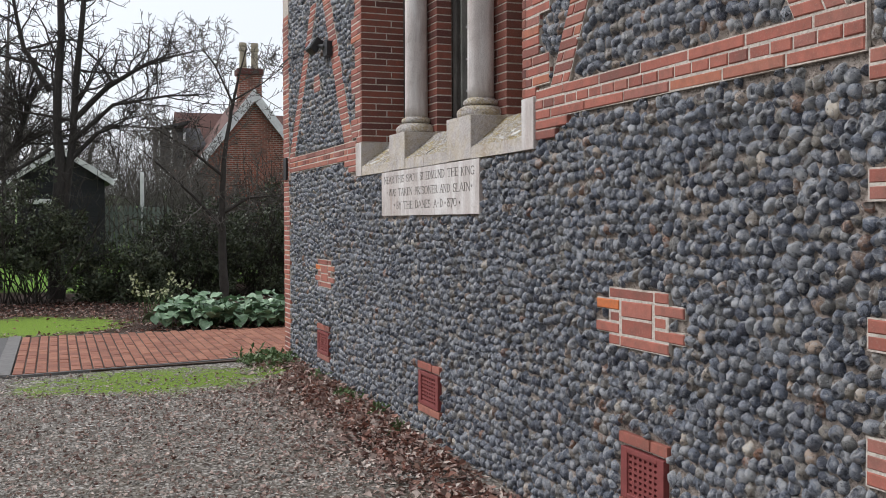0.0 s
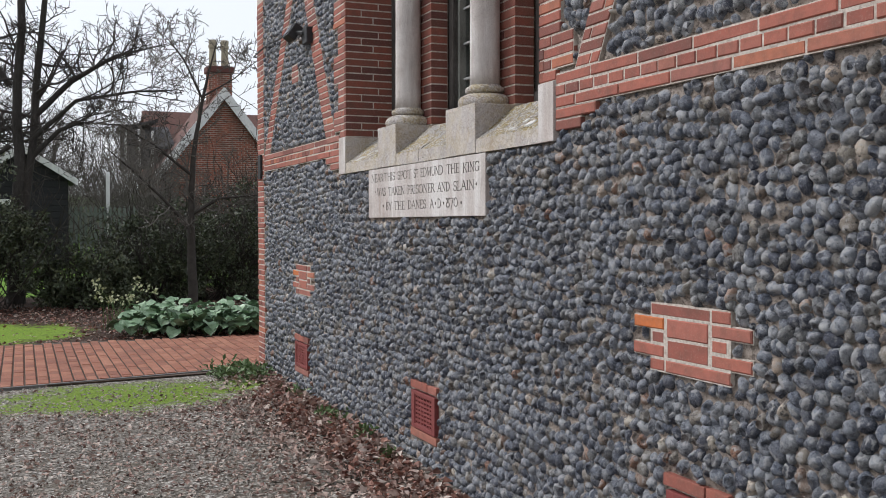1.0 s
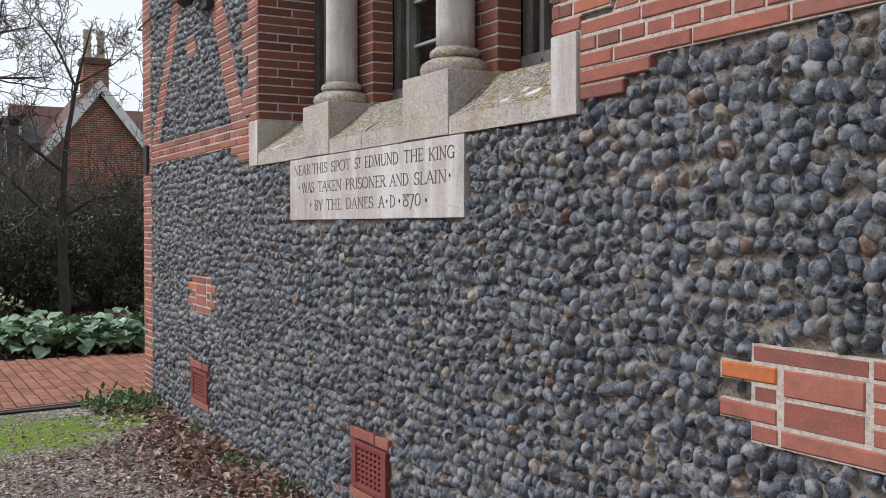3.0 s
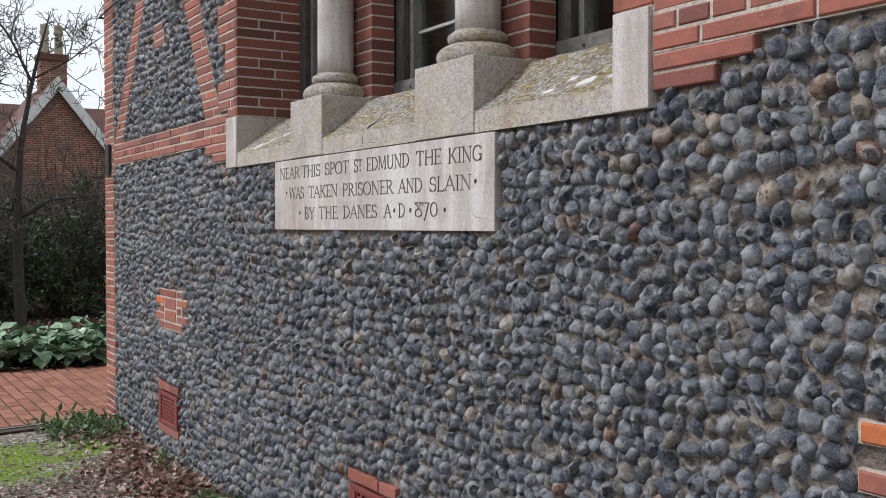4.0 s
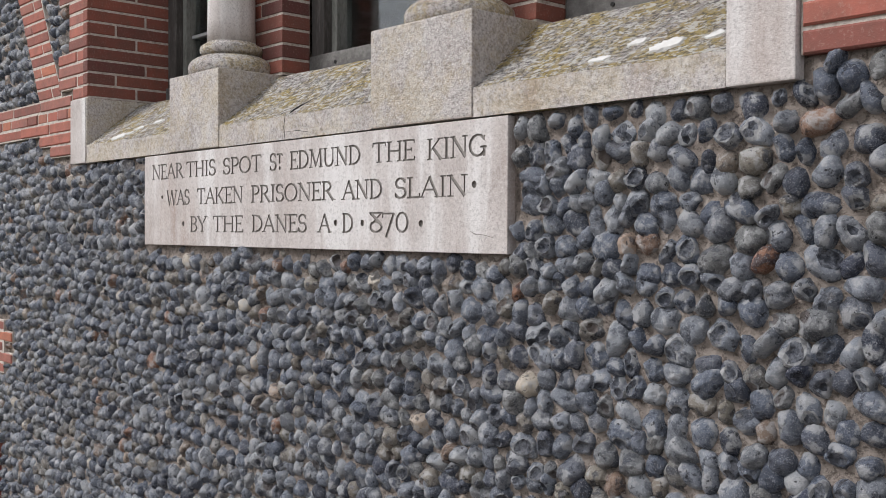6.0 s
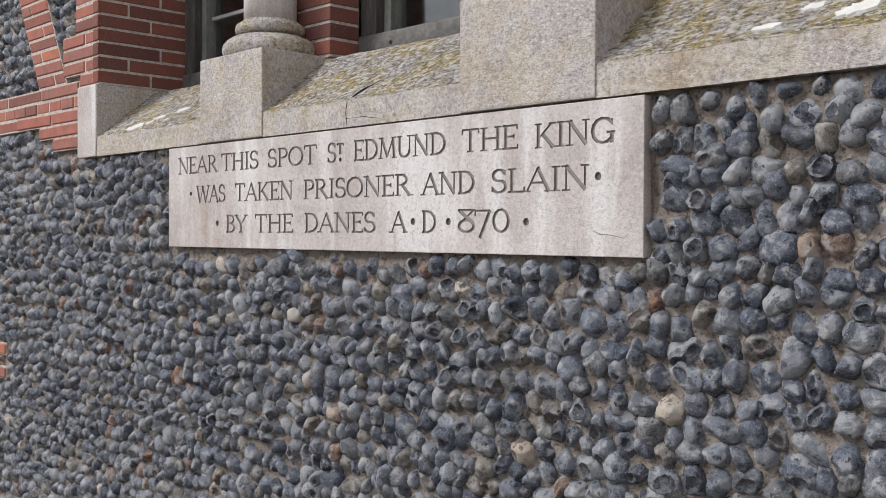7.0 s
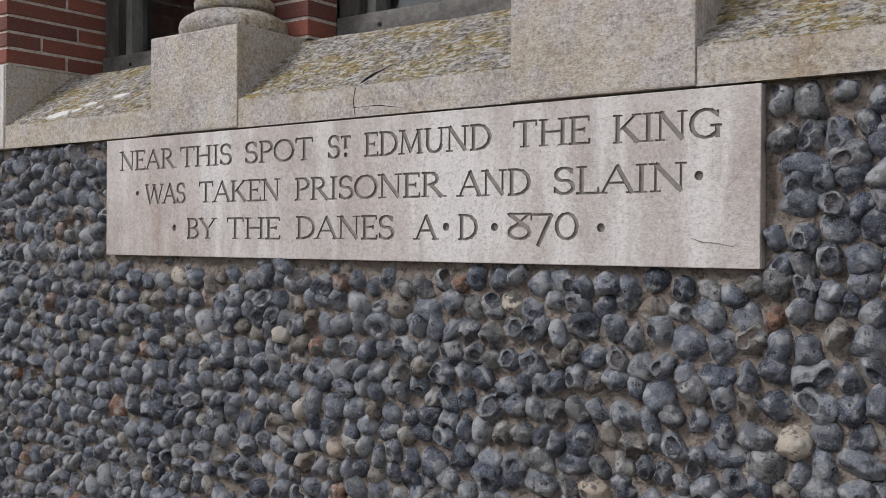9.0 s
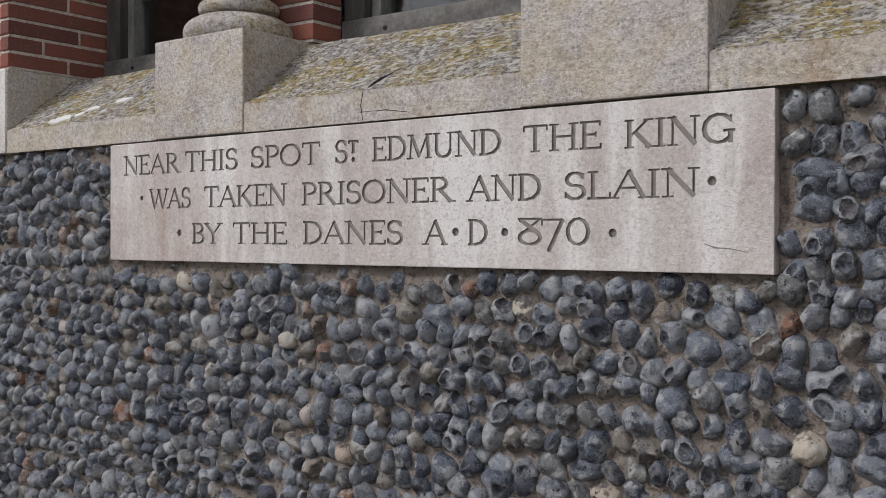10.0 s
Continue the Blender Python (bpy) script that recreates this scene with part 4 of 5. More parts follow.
vent(3.40, 0.212, 0.37, 0.335)
vent(0.778, 0.186, 0.41)
vent(-2.044, 0.196, 0.44, 0.32)

# ---- floodlight and its cable ----
fl = thing("floodlight", "small black floodlight on a wall bracket", "floodlight", (-1.75, -0.1, 3.12))


def fput(n, bm, mat, label=""):
    o = part(n, bm, mat, fl, label)
    o.matrix_parent_inverse = fl.matrix_basis.inverted()


fput("housing", add_box(bmesh.new(), -0.09, 0.09, -0.04, 0.04, -0.065, 0.065, 0.012, Matrix.Translation((-1.70, -0.09, 3.03)) @ Matrix.Rotation(radians(-35), 4, 'X')), BLACK_METAL)
fput("glass_front", add_box(bmesh.new(), -0.078, 0.078, -0.046, -0.041, -0.053, 0.053, 0.0, Matrix.Translation((-1.70, -0.09, 3.03)) @ Matrix.Rotation(radians(-35), 4, 'X')), GLASS_DARK, "dark glass front")
bm = bmesh.new()
tube(bm, [(-1.5, 0.02, 2.99), (-1.52, -0.05, 3.0), (-1.64, -0.08, 3.02)], [0.02, 0.02, 0.02])
add_box(bm, -1.56, -1.42, -0.05, 0.03, 2.91, 3.04, 0.006)
fput("bracket", bm, BLACK_METAL)
bm = bmesh.new()
tube(bm, [(-1.8, -0.03, 3.11), (-2.4, -0.035, 3.10), (-3.0, -0.03, 3.13), (-3.5, -0.03, 3.11), (-3.5, 0.3, 3.11)], [0.008] * 5)
cable = tagged(part("cable", bm, BLACK_METAL), "thin black cable run along the flint wall", "cable")
bx = tagged(part("junction_box", box(-3.39, -3.27, -0.022, 0.0, 1.90, 2.13, 0.005), BLACK_METAL), "narrow dark box fixed to the corner bricks", "junction box")

# ---- ground ----
def ground_z(x, y):
    bank = 0.07 * math.exp(-((y + 0.02) / 0.30) ** 2) if -3.3 < x < 9 else 0.0
    z = bank * max(0, min(1, (2.2 - x) / 2.2)) - 0.02 * (x > 2) + 0.012 * noise.noise((x * 1.3, y * 1.3, 0)) * (abs(x) < 12)
    return z + 0.07 * max(0.0, min(-x, 60) - 14)


def ground_sheet():
    bm = bmesh.new()
    xs = [-900, -300, -120, -60, -40] + [-30 + i * 1.0 for i in range(20)] + [-10 + i * 0.2 for i in range(101)] + [12, 20, 50, 200, 900]
    ys = [-900, -300, -100, -40, -20] + [-10 + i * 0.5 for i in range(12)] + [-4 + i * 0.1 for i in range(43)] + [0.6, 1, 2, 3, 5, 8, 12, 20, 50, 200, 900]
    grid = [[bm.verts.new((x, y, ground_z(x, y))) for y in ys] for x in xs]
    for i in range(len(xs) - 1):
        for j in range(len(ys) - 1):
            bm.faces.new((grid[i][j], grid[i + 1][j], grid[i + 1][j + 1], grid[i][j + 1]))
    return bm


ground = tagged(new("ground", mesh_of("ground", ground_sheet(), GROUND, True)), "gravel yard with moss, soil and leaf litter", "ground", kind="structure")


class Soup:
    """Collects many small faces for one mesh."""

    def __init__(self):
        self.v, self.f = [], []

    def tube(self, pts, radii, segs=5):
        prev = None
        for i, p in enumerate(pts):
            d = (pts[min(i + 1, len(pts) - 1)] - pts[max(i - 1, 0)]).normalized()
            a = d.orthogonal().normalized() if i == 0 else (a - d * a.dot(d)).normalized()
            b = d.cross(a)
            n = len(self.v)
            for k in range(segs):
                w = 2 * math.pi * k / segs
                self.v.append(p + radii[i] * (math.cos(w) * a + math.sin(w) * b))
            if prev is not None:
                for k in range(segs):
                    j = (k + 1) % segs
                    self.f.append((prev + k, prev + j, n + j, n + k))
            prev = n

    def leaf(self, p, along, up, length, width, fold=0.25):
        side = along.cross(up).normalized() * width * 0.5
        n = len(self.v)
        lift = up * (width * fold)
        self.v += [p, p + along * length * 0.5 + side + lift, p + along * length, p + along * length * 0.5 - side + lift, p + along * length * 0.5]
        self.f += [(n, n + 4, n + 1), (n + 4, n + 2, n + 1), (n, n + 3, n + 4), (n + 4, n + 3, n + 2)]

    def mesh(self, name, mat, smooth=False):
        me = bpy.data.meshes.new(name)
        me.from_pydata([tuple(v) for v in self.v], [], self.f)
        me.materials.append(mat)
        if smooth:
            me.polygons.foreach_set("use_smooth", [True] * len(me.polygons))
        return me


def rand_dir(r, up=0.0):
    return Vector((r.gauss(0, 1), r.gauss(0, 1), r.gauss(0, 1) + up)).normalized()


def limb(s, r, p, d, length, r0, r1, n, wander, droop, segs):
    pts, rad = [p.copy()], [r0]
    for i in range(n):
        d = (d + rand_dir(r) * wander + Vector((0, 0, droop))).normalized()
        p = p + d * length / n
        pts.append(p.copy())
        rad.append(r0 + (r1 - r0) * (i + 1) / n)
    s.tube(pts, rad, segs)
    return pts, rad, d


def branch_out(s, r, pts, rad, start, count, length, level, spread, lift, thin=0.0045):
    """Side shoots along a limb, and theirs in turn."""
    for i in range(count):
        t = start + (1 - start) * (i + r.random()) / count
        k = min(int(t * (len(pts) - 1)), len(pts) - 2)
        p = pts[k].lerp(pts[k + 1], t * (len(pts) - 1) - k)
        axis = (pts[k + 1] - pts[k]).normalized()
        d = (axis * (1 - spread) + rand_dir(r) * spread + Vector((0, 0, lift))).normalized()
        ln = length * (1.15 - 0.6 * t) * r.uniform(0.6, 1.25)
        r0 = max(min(rad[k] * 0.62, 0.022 * ln + 0.003), thin * 1.3)
        q, w, _ = limb(s, r, p, d, ln, r0, max(r0 * 0.3, thin), 5 if level > 1 else 4, 0.28, 0.03, 5 if r0 > 0.03 else 3)
        if level > 0:
            branch_out(s, r, q, w, 0.2, max(3, int(count * 0.62)), ln * 0.5, level - 1, spread, lift * 0.6, thin)


def bare_tree(name, label, stems, seed, shoots, length, levels=2, mat=BARK, twig=TWIG, start=0.3, spread=0.62, lift=0.1):
    """stems: lists of (x, y, z, radius) for each trunk or main limb, in metres."""
    r = random.Random(seed)
    x, y, z = stems[0][0][:3]
    t = thing(name, label, "tree", (x, y, z))
    s, c = Soup(), Soup()
    for st in stems:
        pts = [Vector(p[:3]) - Vector((x, y, z)) for p in st]
        fine, rad = [], []
        for a, b, ra, rb in zip(pts, pts[1:], [p[3] for p in st], [p[3] for p in st][1:]):
            for k in range(3):
                fine.append(a.lerp(b, k / 3) + Vector((r.gauss(0, 1), r.gauss(0, 1), 0)) * ra * 0.12)
                rad.append(ra + (rb - ra) * k / 3)
        fine.append(pts[-1])
        rad.append(st[-1][3])
        s.tube(fine, rad, 9)
        branch_out(c, r, fine, rad, start, shoots, length, levels, spread, lift)
    part("trunk", s.mesh("trunk", mat, True), None, t)
    part("crown", c.mesh("crown", twig), None, t, "bare winter branches and twigs")
    return t


G = ground_z
bare_tree("tree", "tall bare twin-trunked tree with dark bark behind the hedge",
          [[(-13.7, -2.3, 0, 0.17), (-13.7, -2.26, 1.6, 0.125), (-13.7, -2.16, 2.6, 0.10), (-13.7, -2.22, 3.4, 0.085), (-13.7, -2.18, 4.3, 0.08), (-13.7, -2.10, 5.0, 0.072), (-13.6, -2.2, 7.5, 0.055), (-13.5, -2.1, 10.5, 0.02)],
           [(-13.7, -2.22, 1.0, 0.10), (-13.7, -2.0, 2.5, 0.08), (-13.7, -1.93, 3.2, 0.072), (-13.7, -1.88, 4.0, 0.066), (-13.6, -1.72, 5.6, 0.05), (-13.4, -1.5, 8.8, 0.015)],
           [(-13.7, -1.97, 3.4, 0.06), (-13.6, -1.3, 4.1, 0.05), (-13.4, -0.5, 4.6, 0.032), (-13.2, 0.4, 4.85, 0.01)],
           [(-13.7, -1.99, 3.0, 0.05), (-13.5, -1.2, 3.75, 0.035), (-13.4, -0.2, 3.95, 0.022), (-13.2, 0.6, 4.0, 0.006)],
           [(-13.7, -1.97, 2.7, 0.055), (-13.6, -1.5, 3.2, 0.04), (-13.5, -1.1, 3.35, 0.02), (-13.3, -0.3, 3.3, 0.006)],
           [(-13.7, -2.33, 4.0, 0.06), (-13.8, -2.8, 4.8, 0.045), (-13.9, -3.1, 6.4, 0.02)],
           [(-13.7, -2.33, 2.9, 0.04), (-13.7, -2.9, 2.5, 0.03), (-13.6, -3.6, 2.3, 0.01)]], 3, 14, 1.45, 2, start=0.32)
bare_tree("tree", "slender bare young tree in the planting bed",
          [[(-11.5, 0.58, 0, 0.09), (-11.5, 0.57, 0.9, 0.075), (-11.5, 0.565, 1.45, 0.068), (-11.5, 0.575, 1.9, 0.055), (-11.5, 0.60, 2.43, 0.048), (-11.5, 0.66, 3.0, 0.038), (-11.5, 0.74, 3.46, 0.032), (-11.45, 0.88, 4.1, 0.02), (-11.4, 1.04, 4.7, 0.006)],
           [(-11.5, 0.56, 1.38, 0.034), (-11.4, 0.07, 1.91, 0.026), (-11.4, -0.46, 2.41, 0.018), (-11.3, -0.9, 2.78, 0.006)],
           [(-11.5, 0.58, 1.62, 0.03), (-11.4, 1.04, 1.91, 0.022), (-11.4, 1.66, 1.97, 0.012), (-11.3, 2.1, 2.1, 0.005)],
           [(-11.5, 0.60, 2.3, 0.028), (-11.4, -0.07, 2.82, 0.02), (-11.4, -0.65, 3.15, 0.008)],
           [(-11.5, 0.80, 3.6, 0.022), (-11.4, 0.45, 4.3, 0.014), (-11.3, 0.1, 4.7, 0.005)],
           [(-11.5, 0.81, 3.7, 0.018), (-11.4, 1.3, 4.0, 0.01), (-11.3, 1.9, 4.5, 0.004)]], 9, 12, 1.0, 2, TWIG, PALE_TWIG, start=0.2)
bare_tree("tree", "thick dark bare tree with ivy at the garden's edge",
          [[(-15.6, -3.62, 0.1, 0.30), (-15.6, -3.6, 2.5, 0.24), (-15.6, -3.62, 5.0, 0.2), (-15.4, -3.6, 9.0, 0.08)],
           [(-15.6, -3.6, 2.2, 0.1), (-15.3, -3.0, 3.1, 0.07), (-15.1, -2.6, 4.3, 0.03)],
           [(-15.6, -3.6, 3.0, 0.09), (-15.3, -4.3, 4.1, 0.06), (-15.1, -4.8, 5.3, 0.02)]], 14, 15, 1.7, 2)
r = random.Random(5)
far_first = None
for i, (x, y, h) in enumerate(((-24, -6.2, 8), (-27, -3.6, 7.5), (-30, -1.6, 6.5), (-29, -8.0, 9), (-36, -5.0, 8), (-24, -9.5, 8), (-48, -4.5, 9))):
    z = G(x, y)
    if far_first is None:
        far_first = bare_tree("far_tree", "bare grey-brown winter tree in the distance",
                              [[(x, y, z, 0.2), (x, y + 0.1, z + 2, 0.15), (x, y - 0.1, z + 4, 0.1), (x, y + 0.2, z + 8, 0.02)],
                               [(x, y, z + 1.5, 0.08), (x, y - 1, z + 3, 0.05), (x, y - 1.8, z + 5, 0.02)],
                               [(x, y, z + 1.8, 0.08), (x, y + 1, z + 3.3, 0.05), (x, y + 1.7, z + 5.5, 0.02)]], 31, 13, 2.2, 2, FAR_TWIG, FAR_TWIG, start=0.15)
        far_first["group"] = "far trees"
    else:
        copy_thing(far_first, pose(x, y, z - 0.05, 0, 0, 50 * i + 20) @ Matrix.Scale(h / 8, 4))

# ---- hedge shrubs: stems and many small leaves ----
def shrub(label, x, y, w, dpt, h, leaves, seed, size=0.06, low=0.0, mat=HEDGE_LEAF):
    r = random.Random(seed)
    z = G(x, y)
    t = thing("shrub", label, "shrub", (x, y, z - 0.02), group="hedge")
    s, l = Soup(), Soup()
    for i in range(46):
        a = r.uniform(0, 2 * math.pi)
        p = Vector((math.cos(a) * w * 0.25 * r.random(), math.sin(a) * dpt * 0.4 * r.random(), 0))
        d = Vector((r.gauss(0, 0.35), r.gauss(0, 0.45), 1)).normalized()
        pts, rad, _ = limb(s, r, p, d, h * r.uniform(0.6, 1.4), r.uniform(0.008, 0.02), 0.003, 6, 0.22, 0.02, 4)
        branch_out(s, r, pts, rad, 0.25, 7, h * 0.3, 0, 0.6, 0.1)
    clumps = [(Vector((r.uniform(-w, w) * 0.5, r.uniform(-dpt, dpt) * 0.5, (low + (h - low) * r.random() ** 0.8) * r.choice((0.7, 0.85, 1.0, 1.12)))), r.uniform(0.10, 0.32)) for _ in range(80)]
    for i in range(leaves):
        c, q = r.choice(clumps)
        top = 1 - 0.35 * (abs(c.x) / w + abs(c.y) / dpt)
        p = Vector((c.x, c.y, c.z * top)) + rand_dir(r) * q * r.random() ** 0.5
        if p.z < 0.03:
            continue
        s1 = size * r.uniform(0.6, 1.4)
        l.leaf(p, rand_dir(r, -0.2), rand_dir(r, 0.8), s1, s1 * 0.5)
    part("twig_tangle", s.mesh("twig_tangle", TWIG), None, t)
    part("foliage", l.mesh("foliage", mat), None, t, "dark evergreen leaves")
    return t


shrub("dark evergreen hedge shrub", -12.2, -4.4, 1.6, 2.0, 2.5, 9000, 41, 0.075)
shrub("dark evergreen hedge shrub, thin at its foot", -12.4, -2.7, 1.4, 1.8, 2.35, 8500, 42, 0.075, low=0.55)
shrub("broad dark evergreen hedge shrub", -12.3, -1.1, 1.5, 1.7, 1.22, 10500, 43, 0.075, low=0.05)
shrub("low dark evergreen hedge shrub", -13.0, 0.1, 1.4, 1.8, 1.7, 9000, 44, 0.075)
shrub("tangled dark shrub beside the young tree", -13.2, 1.6, 1.4, 1.9, 1.95, 8000, 45, 0.07)
shrub("tall tangled dark shrub near the hall's corner", -13.2, 3.2, 1.6, 1.9, 2.5, 8000, 46, 0.07)
shrub("dark evergreen hedge shrub", -14.6, 0.4, 1.2, 2.0, 1.9, 5000, 47, 0.08)
shrub("dark evergreen hedge shrub", -14.8, 2.4, 1.2, 2.2, 2.6, 5500, 48, 0.08)
shrub("ivy-covered dark shrub at the garden's edge", -14.4, -4.6, 1.3, 2.0, 3.2, 5500, 49, 0.08)


def thicket(x, y, w, dpt, h, seed):
    r = random.Random(seed)
    t = thing("thicket", "bare brown twiggy bush behind the hedge", "bush", (x, y, G(x, y) - 0.02), group="thickets")
    s = Soup()
    for i in range(60):
        p = Vector((r.uniform(-w, w) * 0.5, r.uniform(-dpt, dpt) * 0.5, 0))
        pts, rad, _ = limb(s, r, p, Vector((r.gauss(0, 0.3), r.gauss(0, 0.35), 1)).normalized(), h * r.uniform(0.6, 1.1), r.uniform(0.012, 0.026), 0.005, 6, 0.22, 0.02, 4)
        branch_out(s, r, pts, rad, 0.2, 9, h * 0.32, 1 if i % 3 == 0 else 0, 0.6, 0.12, 0.005)
    part("twig_tangle", s.mesh("twig_tangle", FAR_TWIG if seed % 2 else TWIG), None, t)


thicket(-16.5, 1.2, 1.5, 2.4, 2.3, 61)
thicket(-17.0, 3.4, 1.5, 2.4, 2.5, 62)
thicket(-26.0, 2.2, 2.0, 3.4, 2.4, 63)
thicket(-25.5, 0.2, 2.0, 3.0, 2.6, 65)
thicket(-29.0, -1.3, 2.2, 2.4, 4.2, 67)
thicket(-29.5, 0.5, 2.2, 2.4, 4.0, 69)
thicket(-30.0, 1.7, 2.0, 1.8, 3.4, 71)

# ---- broad-leaved plants by the path ----
def leaf_mesh(seed):
    r = random.Random(seed)
    bm = bmesh.new()
    rows = []
    n = 7
    curl = r.uniform(0.3, 0.9)
    for i in range(n + 1):
        t = i / n
        wdt = 0.64 * math.sin(math.pi * min(1, t * 0.93 + 0.05)) ** 0.5 * (1.05 - 0.15 * t)
        zc = 0.55 * t - curl * t * t
        rows.append([bm.verts.new((u * wdt, t, zc + 0.16 * u * u + 0.05 * math.sin(9 * t + 5 * u + seed))) for u in (-1, -0.5, 0, 0.5, 1)])
    for a, b in zip(rows, rows[1:]):
        for k in range(4):
            bm.faces.new((a[k], a[k + 1], b[k + 1], b[k]))
    return mesh_of("leaf", bm, BROAD_LEAF, True)


LEAVES = [leaf_mesh(s) for s in range(6)]
r = random.Random(77)
for i, (x, y, w) in enumerate(((-7.25, -0.75, 0.34), (-7.1, -0.3, 0.4), (-7.05, 0.15, 0.42), (-7.0, 0.6, 0.42), (-7.0, 1.05, 0.4), (-7.75, -0.45, 0.4), (-7.7, 0.1, 0.45), (-7.65, 0.6, 0.45), (-7.6, 1.1, 0.4))):
    t = thing("broad_leaved_plant", "clump of large leathery green leaves in the leaf litter", "plant", (x, y, G(x, y)), group="broad-leaved plants")
    for k in range(84):
        ob = new("leaf", LEAVES[r.randrange(6)])
        a, rr = r.uniform(0, 360), w * r.random() ** 0.6
        up = 0.05 + 0.42 * (1 - rr / w * 0.7) * r.uniform(0.35, 1.0)
        ob.matrix_basis = Matrix.Translation((rr * math.cos(radians(a)), rr * math.sin(radians(a)), up)) @ Euler((radians(r.uniform(-38, 25)), radians(r.uniform(-20, 20)), radians(a - 90 + r.uniform(-40, 40)))).to_matrix().to_4x4() @ Matrix.Scale(r.uniform(0.10, 0.185), 4)
        ob.parent = t
    s = Soup()
    for k in range(16):
        a = r.uniform(0, 6.28)
        s.tube([Vector((0.1 * math.cos(a), 0.1 * math.sin(a), -0.02)), Vector((w * 0.6 * math.cos(a), w * 0.6 * math.sin(a), r.uniform(0.15, 0.4)))], [0.008, 0.005], 4)
    part("twig_tangle", s.mesh("twig_tangle", WEED), None, t)
t = thing("flowering_plant", "pale green flowering plant behind the broad leaves", "plant", (-8.0, -1.0, G(-8, -1)))
s, l = Soup(), Soup()
for k in range(15):
    p = Vector((r.gauss(0, 0.08), r.gauss(0, 0.1), 0))
    q = Vector((r.gauss(0, 0.15), r.gauss(0, 0.22), r.uniform(0.35, 0.72)))
    s.tube([p, p.lerp(q, 0.5) + Vector((0, 0, 0.05)), q], [0.006, 0.005, 0.003], 4)
    for j in range(9):
        l.leaf(q + rand_dir(r) * 0.05, rand_dir(r), rand_dir(r, 1), 0.055, 0.045)
part("twig_tangle", s.mesh("twig_tangle", WEED), None, t)
part("blossom", l.mesh("blossom", PALE_FLOWER), None, t, "pale yellow-green blossom")

# ---- shed ----
def at_thing(t):
    def put(name, data, mat=None, label="", parent=None):
        o = part(name, data, mat, parent or t, label)
        o.matrix_parent_inverse = t.matrix_basis.inverted() if parent is None else Matrix()
        return o
    return put


SX = -19.8
sz = G(SX, -2)
shed = thing("shed", "black weatherboarded shed with white bargeboards beyond the hedge", "shed", (SX, -2.1, sz))
put = at_thing(shed)
yl, yr, ze, zp, ym = -3.15, -1.1, 2.62, 3.28, -2.13
def gable_body(bm, x0, x1):
    pts = [(yl, sz - 0.2), (yr, sz - 0.2), (yr, ze), (ym, zp - 0.05), (yl, ze)]
    f = [bm.verts.new((x0, y, z)) for y, z in pts]
    k = [bm.verts.new((x1, y, z)) for y, z in pts]
    bm.faces.new(f)
    bm.faces.new(k[::-1])
    for i in range(5):
        j = (i + 1) % 5
        bm.faces.new((f[i], k[i], k[j], f[j]))
    return bm


put("body", gable_body(bmesh.new(), SX - 3.5, SX), WEATHERBOARD)
zz = sz
while zz < zp - 0.1:
    half = 1.0 if zz < ze - 0.12 else max(0.0, (zp - zz - 0.12) / (zp - ze))
    if half > 0.05:
        b = add_box(bmesh.new(), SX + 0.002, SX + 0.026, ym + (yl - ym) * half, ym + (yr - ym) * half, zz + 0.012, zz + 0.145, 0.004)
        put("weatherboard", b, WEATHERBOARD)
    zz += 0.15
for y0, y1, nm in ((yl - 0.22, ym, "l"), (yr + 0.22, ym, "r")):
    z0 = zp - (zp - ze) * abs(y0 - ym) / abs((yl if nm == "l" else yr) - ym)
    bm = bmesh.new()
    for xa, xb, off, th in ((SX - 3.6, SX + 0.22, 0.02, 0.05),):
        v = [bm.verts.new(p) for p in ((xa, y0, z0 + off), (xb, y0, z0 + off), (xb, y1, zp + off), (xa, y1, zp + off), (xa, y0, z0 + off + th), (xb, y0, z0 + off + th), (xb, y1, zp + off + th), (xa, y1, zp + off + th))]
        for q in ((0, 1, 2, 3), (7, 6, 5, 4), (0, 4, 5, 1), (1, 5, 6, 2), (2, 6, 7, 3), (3, 7, 4, 0)):
            bm.faces.new([v[i] for i in q])
    put("roof", bm, SHED_ROOF)
    bm = bmesh.new()
    v = [bm.verts.new(p) for p in ((SX + 0.224, y0, z0 - 0.09), (SX + 0.224, y1, zp - 0.09), (SX + 0.224, y1, zp + 0.07), (SX + 0.224, y0, z0 + 0.07), (SX + 0.25, y0, z0 - 0.09), (SX + 0.25, y1, zp - 0.09), (SX + 0.25, y1, zp + 0.07), (SX + 0.25, y0, z0 + 0.07))]
    for q in ((0, 1, 2, 3), (7, 6, 5, 4), (0, 4, 5, 1), (1, 5, 6, 2), (2, 6, 7, 3), (3, 7, 4, 0)):
        bm.faces.new([v[i] for i in q])
    put("bargeboard", bm, WHITE_PAINT, "white bargeboard")
put("window_ledge", box(SX + 0.03, SX + 0.1, -2.95, -2.3, 1.93, 2.06, 0.006), WHITE_PAINT, "white window ledge")

